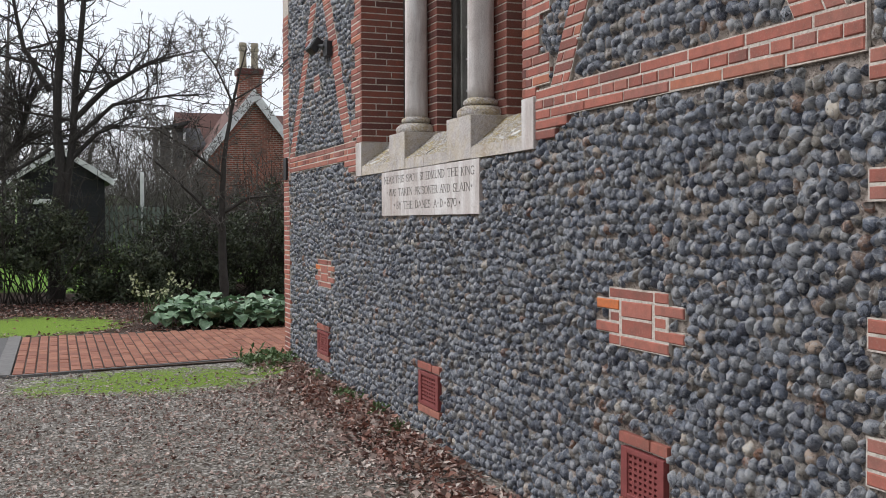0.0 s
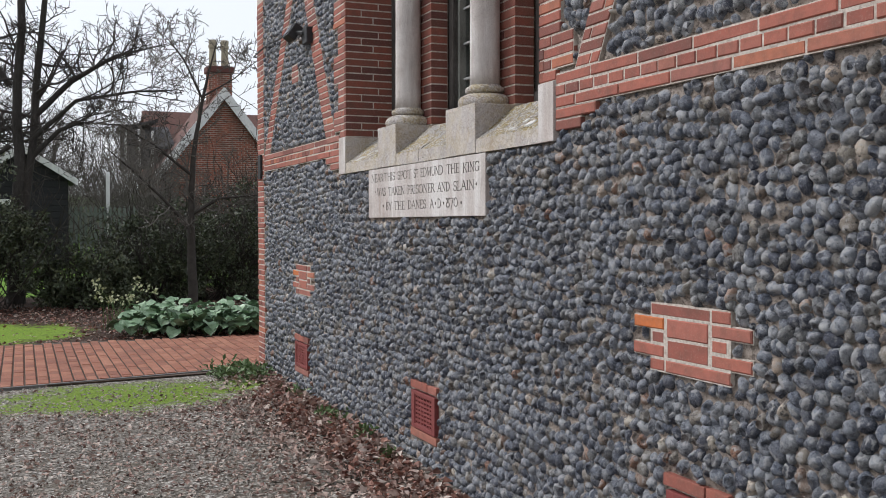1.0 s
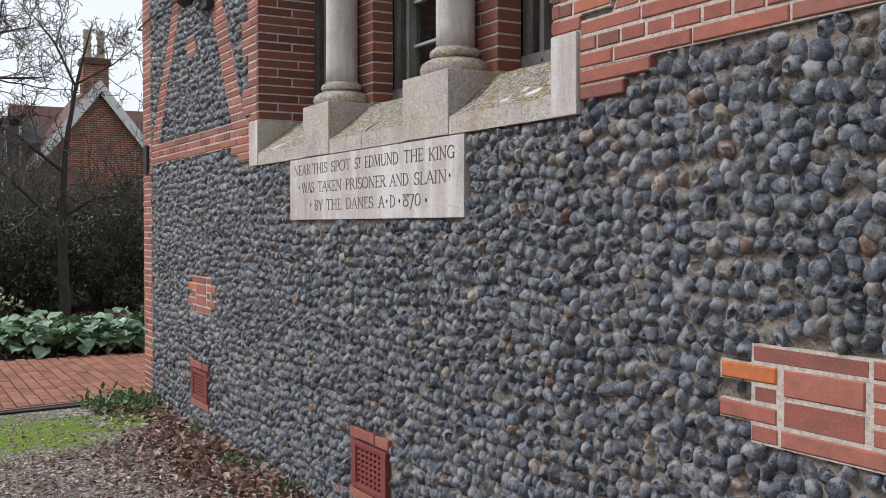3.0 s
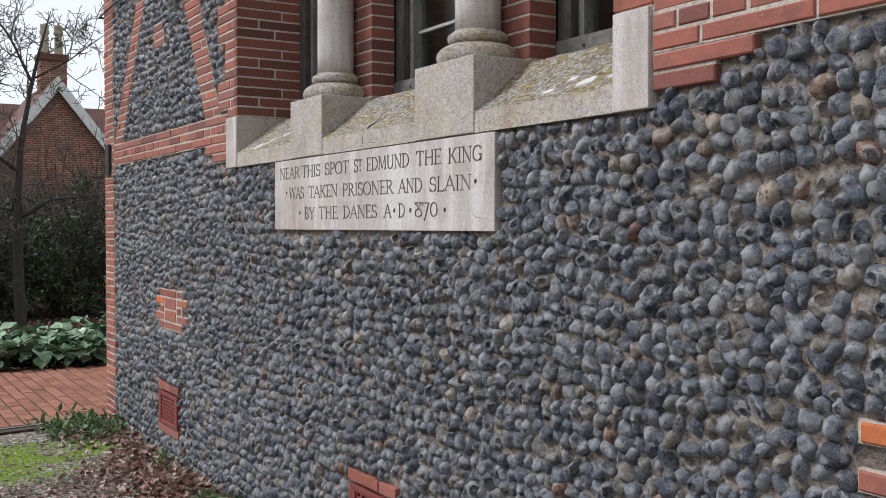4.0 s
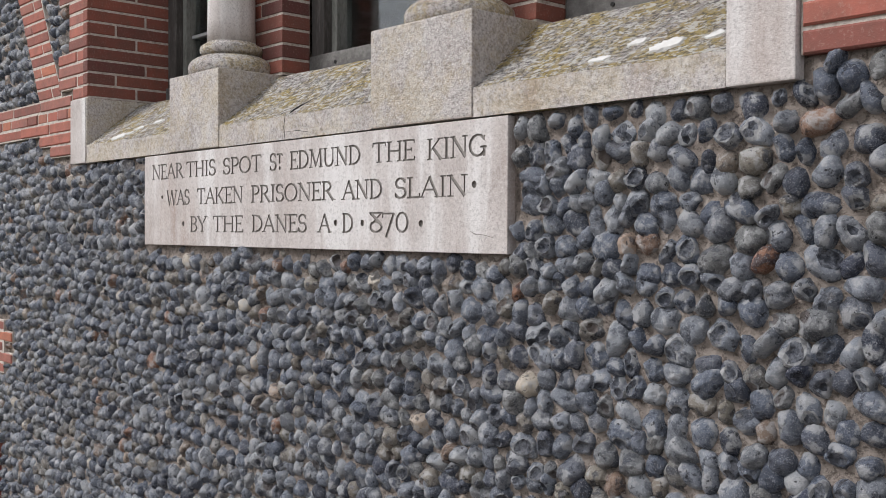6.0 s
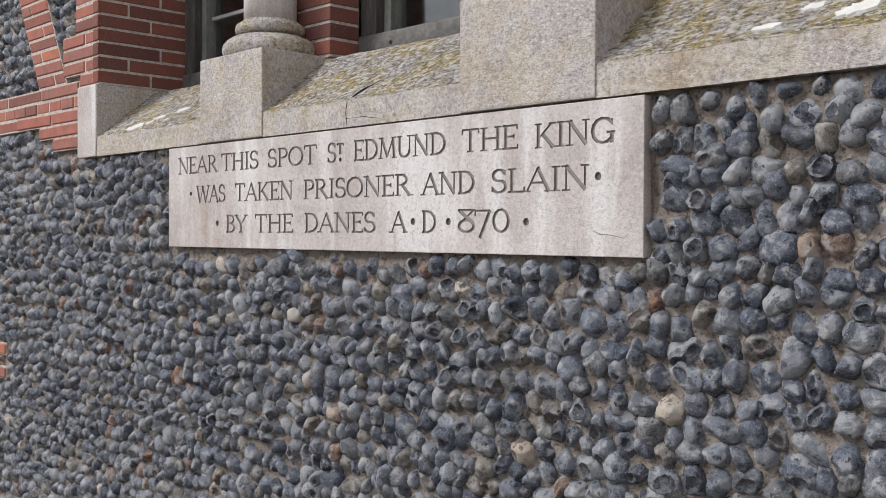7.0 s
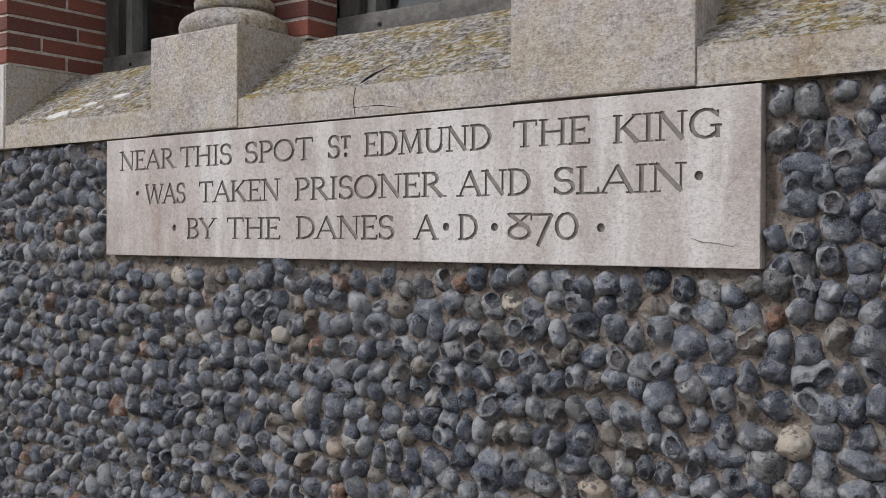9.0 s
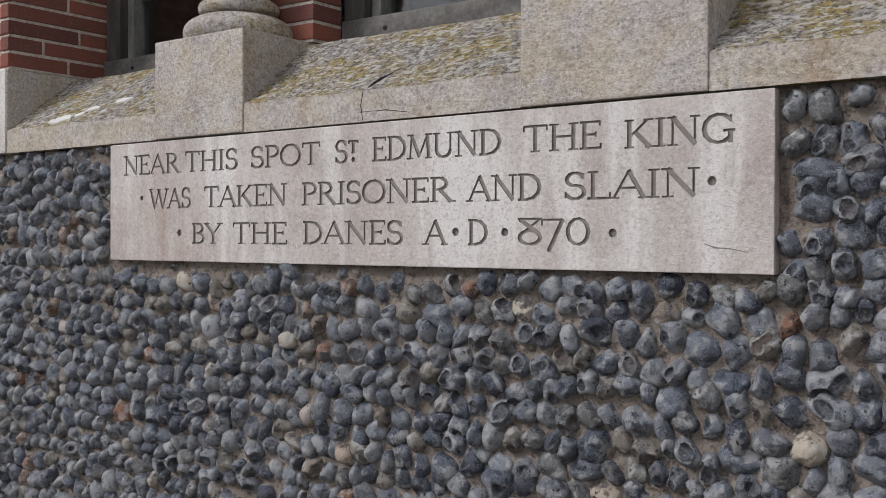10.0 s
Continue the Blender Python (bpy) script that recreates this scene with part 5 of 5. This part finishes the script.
# ---- picket fence beyond ----
fence = thing("picket_fence", "weathered grey-green wooden picket fence on the far grass", "fence", (-22.5, 0, G(-22.5, 0)))
put = at_thing(fence)
for i in range(15):
    y = -1.05 + i * 0.125
    z0 = G(-22.5, y)
    bm = prism(bmesh.new(), [(-0.04, z0 + 0.05), (0.04, z0 + 0.05), (0.04, z0 + 1.30), (0, z0 + 1.37), (-0.04, z0 + 1.30)], -0.011, 0.011)
    bm.transform(Matrix.Translation((-22.5, y, 0)) @ Matrix.Rotation(radians(90), 4, 'Z'))
    put("picket", bm, FENCE_WOOD)
for h in (0.35, 1.1):
    put("rail", box(-22.55, -22.512, -1.2, 0.85, G(-22.5, 0) + h, G(-22.5, 0) + h + 0.08), FENCE_WOOD)
for y in (-1.15, 0.8):
    put("post", box(-22.62, -22.553, y - 0.05, y + 0.05, G(-22.5, y) - 0.1, G(-22.5, y) + 1.3), FENCE_WOOD)

tagged(part("white_post", box(-23.3, -23.2, 0.03, 0.13, G(-23.2, 0.1) - 0.1, 2.92, 0.01), WHITE_PAINT), "tall white painted post beyond the fence", "post")

# ---- brick cottage ----
HX, HY, HP = -32.3, 4.96, 6.52
hz = G(HX, HY)
house = thing("house", "red brick cottage with steep tiled roof and white bargeboards", "house", (HX, HY, hz))
put = at_thing(house)
HW, HE = 2.25, 3.65


def gable(bm, x0, x1, yc, half, z0, ze_, zp_):
    pts = [(yc - half, z0), (yc + half, z0), (yc + half, ze_), (yc, zp_), (yc - half, ze_)]
    f = [bm.verts.new((x0, y, z)) for y, z in pts]
    k = [bm.verts.new((x1, y, z)) for y, z in pts]
    bm.faces.new(f)
    bm.faces.new(k[::-1])
    for i in range(5):
        j = (i + 1) % 5
        bm.faces.new((f[i], k[i], k[j], f[j]))
    return bm


def slab4(bm, a, b, c, d, up):
    up = Vector(up)
    lo = [bm.verts.new(p) for p in (a, b, c, d)]
    hi = [bm.verts.new(Vector(p) + up) for p in (a, b, c, d)]
    for q in ((lo[3], lo[2], lo[1], lo[0]), tuple(hi)):
        bm.faces.new(q)
    for i in range(4):
        j = (i + 1) % 4
        bm.faces.new((lo[i], lo[j], hi[j], hi[i]))
    return bm


put("gable_wall", gable(bmesh.new(), HX - 6, HX, HY, HW, hz - 0.3, HE, HP - 0.12), FAR_BRICK)
for sgn in (-1, 1):
    e = (HP - HE) / HW
    yo = HY + sgn * (HW + 0.3)
    zo = HP - e * (HW + 0.3)
    put("roof", slab4(bmesh.new(), (HX - 6, yo, zo), (HX + 0.25, yo, zo), (HX + 0.25, HY, HP), (HX - 6, HY, HP), (0, 0, 0.09)), ROOF_TILE, "red clay tile roof")
    put("bargeboard", slab4(bmesh.new(), (HX + 0.252, yo, zo - 0.38), (HX + 0.252, HY, HP - 0.38), (HX + 0.252, HY, HP + 0.11), (HX + 0.252, yo, zo + 0.11), (0.05, 0, 0)), WHITE_PAINT, "white bargeboard")
# main range with ridge across
put("wall", box(-41, -35.2, 2.75, 9.5, hz - 0.3, 3.9), FAR_BRICK)
put("roof", slab4(bmesh.new(), (-34.9, 2.6, 3.8), (-34.9, 9.7, 3.8), (-38, 9.7, 6.15), (-38, 2.6, 6.15), (0, 0, 0.1)), ROOF_TILE, "red clay tile roof")
put("roof", slab4(bmesh.new(), (-38, 2.6, 6.15), (-38, 9.7, 6.15), (-41.3, 9.7, 3.8), (-41.3, 2.6, 3.8), (0, 0, 0.1)), ROOF_TILE)
# dormer with white frames
put("dormer", box(-36.3, -34.5, 1.55, 2.65, 3.7, 5.1), SLATE, "slate-hung dormer")
put("dormer_roof", slab4(bmesh.new(), (-36.6, 1.4, 5.1), (-34.3, 1.4, 5.1), (-34.3, 2.8, 5.45), (-36.6, 2.8, 5.45), (0, 0, 0.1)), SLATE)
for y in (1.6, 2.1, 2.6):
    put("window_post", box(-34.498, -34.44, y - 0.05, y + 0.05, 3.7, 5.1), WHITE_PAINT, "white window post")
put("lean_to_roof", slab4(bmesh.new(), (-33.8, 2.4, 4.35), (-33.8, 3.4, 4.35), (-36, 3.4, 5.3), (-36, 2.4, 5.3), (0, 0, 0.1)), SLATE, "grey slate lean-to roof")
ch = put("chimney", box(-34.1, -33.4, 4.62, 5.52, 5.2, 7.35, 0.02), FAR_BRICK, "brick chimney stack")
put("chimney_cap", box(-34.17, -33.33, 4.55, 5.59, 7.352, 7.6, 0.04), BRICK_SHADED, parent=ch)
for y in (4.83, 5.3):
    put("chimney_pot", lathe([(0.17, 0), (0.15, 0.1), (0.13, 0.7), (0.17, 0.74), (0.17, 0.84), (0.13, 0.86), (0.16, 0.95), (0.15, 1.05)], 16, at=(-33.75, y, 7.602)), POT_CLAY, "pale clay chimney pot", ch)

# ---- brick path, its edging and the strip of asphalt ----
path = tagged(new("pavement"), "red brick paver path with dark joints", "path", kind="structure")


def near_x(y):
    return -3.12 - 0.20 * (y + 2.7) if y < -0.1 else -3.64


part("joint_sand", slab4(bmesh.new(), (-6.6, -2.68, 0.006), (near_x(-2.68), -2.68, 0.006), (near_x(1.3), 1.3, 0.006), (-6.6, 1.3, 0.006), (0, 0, 0.012)), SAND, path)
paver_me = mesh_of("paver", add_box(bmesh.new(), -0.1032, 0.1032, -0.0452, 0.0452, -0.03, 0.0, 0.0), PAVER)
bm = bmesh.new()
bm.from_mesh(paver_me)
bmesh.ops.bevel(bm, geom=[e for e in bm.edges if all(v.co.z > -0.001 for v in e.verts)], offset=0.006, segments=1, affect='EDGES')
bm.to_mesh(paver_me)
bm.free()
pco = np.array([v.co for v in paver_me.vertices])
pfa = [tuple(p.vertices) for p in paver_me.polygons]
r = random.Random(12)
PV, PF = [], []
made = 0
row = 0
y = -2.63
while y < 1.2:
    x = near_x(y) - (0.062 if row % 2 else 0.115)
    half = 0.5 if row % 2 else 1.0
    while x > -6.52:
        m = pose(x, y, 0.030 + r.uniform(-0.003, 0.003), r.uniform(-0.6, 0.6), r.uniform(-0.5, 0.5), r.uniform(-0.5, 0.5)) @ Matrix.Diagonal((half, 1, 1, 1))
        if x > -5.1 and made < 300:
            ob = new("paver", paver_me)
            ob.matrix_basis = m
            ob.parent = path
            made += 1
        else:
            a = np.array(m)
            base = sum(len(q) for q in PV)
            PV.append(pco @ a[:3, :3].T + a[:3, 3])
            PF += [tuple(base + i for i in f) for f in pfa]
        x -= 0.21 if half > 0.9 else 0.158
        half = 1.0
    y += 0.1055
    row += 1
me = bpy.data.meshes.new("pavers")
me.from_pydata(np.concatenate(PV).tolist(), [], PF)
me.materials.append(PAVER)
o = tagged(new("pavers", me), kind="stuff")
o.parent = path
part("edging", slab4(bmesh.new(), (near_x(-2.75) + 0.05, -2.75, -0.02), (near_x(-0.1) + 0.05, -0.1, -0.02), (near_x(-0.1) + 0.012, -0.1, -0.02), (near_x(-2.75) + 0.012, -2.75, -0.02), (0, 0, 0.046)), KERB, path, "narrow grey edging strip")
kerb = tagged(new("kerb", mesh_of("kerb", box(-6.6, -3.1, -2.84, -2.69, -0.03, 0.034, 0.008), KERB)), "grey concrete edging beside the brick path", "kerb", kind="structure")
asph = tagged(new("asphalt_strip", mesh_of("asphalt", box(-6.6, -3.05, -5.5, -2.845, -0.03, 0.022), ASPHALT)), "worn grey asphalt beside the path", "asphalt", kind="structure")

# ---- loose things on the ground: leaf litter, gravel, weeds ----
r = random.Random(99)
pale, red = Soup(), Soup()
for i in range(27000):
    k = r.random()
    if k < 0.22:
        x, y = r.uniform(-3.0, 4.2), -0.05 - abs(r.gauss(0, 0.30))
        s1 = r.uniform(0.03, 0.085)
    elif k < 0.74:
        x, y = r.uniform(-3.0, 3.5), -0.1 - 3.2 * r.random() ** 1.5
        s1 = r.uniform(0.018, 0.05)
    else:
        x, y = r.uniform(-12.5, -6.7), r.uniform(-4.5, 2.2)
        s1 = r.uniform(0.03, 0.085)
        if ((x + 8.2) / 1.3) ** 2 + ((y + 2.6) / 1.1) ** 2 < 1 and r.random() < 0.96:
            continue
    if x > -3.2 and ((x + 2.42) / 0.75) ** 2 + ((y + 1.45) / 1.25) ** 2 < 1 and r.random() < 0.85:
        continue
    near_foot = y > -0.45 and x > -3.2 and x > -1 - 3 * r.random()
    s = red if (near_foot and r.random() < 0.5) or (x < -6 and r.random() < 0.6) else pale
    s.leaf(Vector((x, y, G(x, y) + r.uniform(0.004, 0.03))), rand_dir(r, 0).normalized() * Vector((1, 1, 0.45)), rand_dir(r, 1.6), s1, s1 * r.uniform(0.4, 0.7), r.uniform(-0.4, 0.7))
tagged(new("leaf_litter", pale.mesh("leaf_litter", DEAD_LEAF)), "scattered pale dead leaves on the gravel and soil", "leaf litter", kind="stuff")
tagged(new("leaf_litter", red.mesh("leaf_litter", RED_LEAF)), "reddish-brown dead leaves drifted against the wall", "leaf litter", kind="stuff")

s = Soup()
oct_f = [(0, 2, 4), (2, 1, 4), (1, 3, 4), (3, 0, 4), (2, 0, 5), (1, 2, 5), (3, 1, 5), (0, 3, 5)]
for i in range(9000):
    x, y = r.uniform(-3.2, 3.4), -r.random() ** 0.8 * 3.6 - 0.05
    if x < -1.9 and r.random() < 0.6:
        continue
    a, q = r.uniform(0, 3.14), r.uniform(0.007, 0.019)
    c, d = math.cos(a) * q, math.sin(a) * q
    n = len(s.v)
    z = G(x, y) + 0.002
    k = r.uniform(0.5, 0.9)
    s.v += [(x + c, y + d, z), (x - c, y - d, z), (x - d * k, y + c * k, z), (x + d * k, y - c * k, z), (x + r.uniform(-0.004, 0.004), y, z + q * 0.7), (x, y, z - q)]
    s.f += [tuple(n + j for j in f) for f in oct_f]
GRAVEL = make_plain("gravel_stone", [(0.3, (0.14, 0.125, 0.105)), (0.5, (0.3, 0.275, 0.24)), (0.7, (0.46, 0.43, 0.39))], 0.85, 8)
tagged(new("gravel", s.mesh("gravel", GRAVEL)), "loose pale gravel stones", "gravel", kind="stuff")


def weed(x, y, w, n, h, seed):
    r = random.Random(seed)
    t = tagged(thing("weed", "small green weeds at the foot of the wall", "weed", (x, y, G(x, y))), group="weeds")
    s = Soup()
    for i in range(n):
        p = Vector((r.gauss(0, w), r.gauss(0, w * 0.6), r.uniform(0.0, h)))
        s.leaf(p, rand_dir(r, 0.4), rand_dir(r, 1), r.uniform(0.03, 0.08), r.uniform(0.015, 0.04))
    part("foliage", s.mesh("foliage", WEED), None, t)


for i, (x, y, w, n, h) in enumerate(((-3.0, -0.28, 0.2, 260, 0.12), (-2.7, -0.2, 0.14, 160, 0.1), (-3.3, -0.4, 0.14, 120, 0.08), (-0.55, -0.12, 0.08, 60, 0.07), (0.25, -0.1, 0.05, 30, 0.06), (-1.5, -0.12, 0.06, 40, 0.06), (0.75, -0.14, 0.04, 24, 0.06))):
    weed(x, y, w, n, h, 200 + i)

# ---- flint cobbles, bedded in rough courses ----
def cobble_shape(seed, fine):
    """A rounded flint, its exposed side often broken in hollow dark facets."""
    r = random.Random(seed)
    bm = bmesh.new()
    bmesh.ops.create_icosphere(bm, subdivisions=fine, radius=1)
    off = Vector((r.uniform(-50, 50), r.uniform(-50, 50), r.uniform(-50, 50)))
    cuts = [(Vector((r.uniform(-1, 1), r.uniform(-0.9, -0.1), r.uniform(-1, 1))).normalized(), r.uniform(0.74, 0.92)) for _ in range(r.choice((0, 1, 1, 2)))]
    scoops = []
    for _ in range(r.choice((0, 0, 0, 1, 1, 2))):
        a = Vector((r.uniform(-0.6, 0.6), r.uniform(-1.0, -0.7), r.uniform(-0.6, 0.6))).normalized()
        q = r.uniform(0.5, 1.1)
        scoops.append((a * (q + r.uniform(0.68, 0.86)), q))
    box_like = r.uniform(2.0, 2.9)
    broken, rind = set(), fine > 2 and r.random() < 0.45
    for v in bm.verts:
        d = v.co.normalized()
        k = (abs(d.x) ** box_like + abs(d.y) ** 2 + abs(d.z) ** box_like) ** (-1 / box_like) if box_like > 2.05 else 1.0
        p = d * min(k, 1.14)
        p *= 1 + 0.22 * noise.noise(d * 1.0 + off) + 0.13 * noise.noise(d * 2.3 + off) + 0.06 * noise.noise(d * 5 + off)
        for c, h in cuts:
            e = p.dot(c) - h
            if e > 0:
                p -= c * e * 0.8
        for c, q in scoops:
            g = p - c
            if g.length < q:
                p = c + g.normalized() * q * (1 + 0.09 * noise.noise(p * 5 + off))
                broken.add(v.index)
        v.co = p
    bm.verts.index_update()
    for f in bm.faces:
        n = sum(v.index in broken for v in f.verts)
        f.material_index = 1 if n == 3 else 2 if n and rind else 0
        f.smooth = n in (0, 3)
    bmesh.ops.delete(bm, geom=[v for v in bm.verts if v.co.y > 0.3], context='VERTS')
    bmesh.ops.recalc_face_normals(bm, faces=bm.faces)
    me = bpy.data.meshes.new("flint")
    bm.to_mesh(me)
    bm.free()
    for m in (FLINT, FLINT_CORE, FLINT_RIND):
        me.materials.append(m)
    return me


KINDS = 44
SHAPES = [cobble_shape(s, 4) for s in range(KINDS)]


def shape_data(fine):
    out = []
    for s in range(KINDS):
        me = cobble_shape(s, fine)
        co = np.empty(len(me.vertices) * 3)
        me.vertices.foreach_get("co", co)
        out.append((co.reshape(-1, 3), np.array([tuple(p.vertices) for p in me.polygons]), np.array([p.material_index for p in me.polygons]), np.array([p.use_smooth for p in me.polygons])))
        bpy.data.meshes.remove(me)
    return out


MIDDLE, COARSE = shape_data(3), shape_data(2)
KEEP_OUT = [(np.array(p), *(f(q) for q in zip(*p) for f in (min, max))) for p in BRICKS]


def clearance(x, z):
    """How far a place on the wall is from the nearest brick or stone face; negative inside."""
    best = 9.0
    for p, xa, xb, za, zb in KEEP_OUT:
        if x < xa - 0.08 or x > xb + 0.08 or z < za - 0.08 or z > zb + 0.08:
            continue
        q = np.roll(p, -1, 0)
        e = q - p
        w = np.array((x, z)) - p
        t = np.clip((w * e).sum(1) / (e * e).sum(1), 0, 1)
        d = np.hypot(*(w - t[:, None] * e).T).min()
        inside = False
        for a, b in zip(p, q):
            if (a[1] > z) != (b[1] > z) and x < (b[0] - a[0]) * (z - a[1]) / (b[1] - a[1]) + a[0]:
                inside = not inside
        best = min(best, -d if inside else d)
    return best


WALL_X0, WALL_X1, WALL_Z1 = CORNER_X + 0.28, 5.4, 3.7


def lay_cobbles():
    r = random.Random(21)
    out = []
    z = 0.0
    while z < WALL_Z1:
        h = r.uniform(0.046, 0.058)
        x = WALL_X0 + r.uniform(0, 0.05)
        while x < WALL_X1:
            grow = 1.03 + 0.05 * min(1, max(0, (x - 1.5) / 0.8))
            w = r.choice((0.034, 0.039, 0.043, 0.047, 0.053, 0.066)) * r.uniform(0.9, 1.12) * grow
            cx, cz = x + w / 2, z + h / 2 + r.uniform(-0.014, 0.014) + 0.045 * noise.noise((x * 2.6, z * 2.6, 3.0))
            x += w + r.uniform(-0.003, 0.005)
            hh = h * r.uniform(0.92, 1.28)
            d = clearance(cx, cz)
            for s in (1.0, 0.8, 0.6, 0.45):
                if d > 0.49 * s * min(w, hh):
                    out.append((cx, cz, 0.545 * w * s, 0.545 * hh * s, r.uniform(-50, 50), r.randrange(KINDS), r.uniform(0.030, 0.046)))
                    break
        z += h * 0.965
    # small flints pushed into the gaps that are left
    cell = {}
    for c in out:
        cell.setdefault((int(c[0] / 0.1), int(c[1] / 0.1)), []).append(c)
    for _ in range(20000):
        x, z, q = r.uniform(WALL_X0 + 0.02, 5.0), r.uniform(0.0, 3.4), r.uniform(0.011, 0.022)
        i, j = int(x / 0.1), int(z / 0.1)
        if any(((x - c[0]) / (c[2] * 0.9 + q)) ** 2 + ((z - c[1]) / (c[3] * 0.9 + q)) ** 2 < 1 for a in (-1, 0, 1) for b in (-1, 0, 1) for c in cell.get((i + a, j + b), ())):
            continue
        if clearance(x, z) < q * 0.9:
            continue
        c = (x, z, q, q * r.uniform(0.85, 1.2), r.uniform(-90, 90), r.randrange(KINDS), r.uniform(0.022, 0.03))
        out.append(c)
        cell.setdefault((i, j), []).append(c)
    return out


COBBLES = lay_cobbles()
near = sorted(COBBLES, key=lambda c: math.hypot(c[0] - 1.75, (c[1] - 1.35) * 1.6))[:300]
near_set = set(near)


def cobble_matrix(c):
    cx, cz, rx, rz, turn, k, deep = c
    return Matrix.Translation((cx, FACE + 0.004, cz)) @ Matrix.Rotation(radians(turn), 4, 'Y') @ Matrix.Diagonal((rx, deep, rz, 1))


def raw_mesh(name, V, F, mats, index=None, smooth=None):
    k = F.shape[1]
    me = bpy.data.meshes.new(name)
    me.vertices.add(len(V))
    me.vertices.foreach_set("co", V.ravel())
    me.loops.add(F.size)
    me.loops.foreach_set("vertex_index", F.ravel().astype(np.int32))
    me.polygons.add(len(F))
    me.polygons.foreach_set("loop_start", np.arange(0, F.size, k, dtype=np.int32))
    for m in mats:
        me.materials.append(m)
    if index is not None:
        me.polygons.foreach_set("material_index", index.astype(np.int32))
    me.polygons.foreach_set("use_smooth", np.ones(len(F), dtype=bool) if smooth is None else smooth)
    me.update(calc_edges=True)
    return me


# mortar pushed up round the flints, over the plain bed of the wall
def mortar_relief(x0, x1, z0, z1, step):
    nx, nz = int(round((x1 - x0) / step)) + 1, int(round((z1 - z0) / step)) + 1
    xs, zs = np.linspace(x0, x1, nx), np.linspace(z0, z1, nz)
    gap = np.full((nx, nz), 0.05)
    dx, dz = xs[1] - xs[0], zs[1] - zs[0]
    for cx, cz, rx, rz, turn, k, deep in COBBLES:
        q = max(rx, rz) + 0.02
        i0, i1 = max(0, int((cx - q - x0) / dx)), min(nx, int((cx + q - x0) / dx) + 2)
        j0, j1 = max(0, int((cz - q - z0) / dz)), min(nz, int((cz + q - z0) / dz) + 2)
        if i1 <= i0 or j1 <= j0:
            continue
        c, s = math.cos(radians(turn)), math.sin(radians(turn))
        U, W = xs[i0:i1, None] - cx, zs[None, j0:j1] - cz
        e = (np.sqrt(((U * c - W * s) / rx) ** 2 + ((U * s + W * c) / rz) ** 2) - 0.90) * min(rx, rz)
        gap[i0:i1, j0:j1] = np.minimum(gap[i0:i1, j0:j1], e)
    taken = np.zeros((nx, nz), bool)
    for p, xa, xb, za, zb in KEEP_OUT:
        i = np.nonzero((xs >= xa) & (xs <= xb))[0]
        j = np.nonzero((zs >= za) & (zs <= zb))[0]
        if not len(i) or not len(j):
            continue
        X, Z = np.meshgrid(xs[i], zs[j], indexing="ij")
        ins = np.zeros(X.shape, bool)
        for a, b in zip(p, np.roll(p, -1, 0)):
            if a[1] != b[1]:
                ins ^= ((a[1] > Z) != (b[1] > Z)) & (X < (b[0] - a[0]) * (Z - a[1]) / (b[1] - a[1]) + a[0])
        taken[np.ix_(i, j)] |= ins
    deep = taken.copy()
    deep[1:] &= taken[:-1]
    deep[:-1] &= taken[1:]
    deep[:, 1:] &= taken[:, :-1]
    deep[:, :-1] &= taken[:, 1:]
    collar = np.exp(-((np.clip(gap, 0, None) - 0.002) / 0.0045) ** 2)
    rough = np.array([[noise.noise((x * 16, z * 16, 5.0)) + 0.6 * noise.noise((x * 60, z * 60, 9.0)) for z in zs] for x in xs])
    Y = 0.0212 - 0.0062 * collar + 0.004 * rough
    Y[taken] = 0.0235
    V = np.stack([np.repeat(xs[:, None], nz, 1), np.clip(Y, 0.007, 0.0245), np.repeat(zs[None], nx, 0)], -1).reshape(-1, 3)
    n = np.arange(nx * nz).reshape(nx, nz)
    F = np.stack([n[:-1, :-1], n[1:, :-1], n[1:, 1:], n[:-1, 1:]], -1).reshape(-1, 4)
    F = F[~deep.ravel()[F].all(1)]
    used = np.unique(F)
    new_n = np.zeros(nx * nz, int)
    new_n[used] = np.arange(len(used))
    part("pointing", raw_mesh("pointing", V[used], new_n[F], [MORTAR]), None, wall, "rough mortar between the flints")


NEAR_X0, NEAR_X1, NEAR_Z0, NEAR_Z1 = 0.0, 3.6, 0.7, 1.86
mortar_relief(NEAR_X0, NEAR_X1, NEAR_Z0, NEAR_Z1, 0.006)
mortar_relief(WALL_X0 - 0.06, NEAR_X0, -0.05, WALL_Z1, 0.013)
mortar_relief(NEAR_X1, WALL_X1, -0.05, WALL_Z1, 0.012)
mortar_relief(NEAR_X0, NEAR_X1, -0.05, NEAR_Z0, 0.011)
mortar_relief(NEAR_X0, NEAR_X1, NEAR_Z1, WALL_Z1, 0.013)

for c in near:
    ob = new("flint", SHAPES[c[5]])
    ob.matrix_basis = cobble_matrix(c)
    ob.parent = wall
V, F, K, S, base = [], [], [], [], 0
for c in COBBLES:
    if c in near_set:
        continue
    close = NEAR_X0 - 0.6 < c[0] < NEAR_X1 + 1.3 and NEAR_Z0 - 0.1 < c[1] < NEAR_Z1 + 0.1
    co, fa, ki, sm = (MIDDLE if close else COARSE)[c[5]]
    m = np.array(cobble_matrix(c))
    V.append(co @ m[:3, :3].T + m[:3, 3])
    F.append(fa + base)
    K.append(ki)
    S.append(sm)
    base += len(co)
rest = new("flints", raw_mesh("flints", np.concatenate(V), np.concatenate(F), [FLINT, FLINT_CORE, FLINT_RIND], np.concatenate(K), np.concatenate(S)))
rest.parent = wall
tagged(rest, kind="stuff")
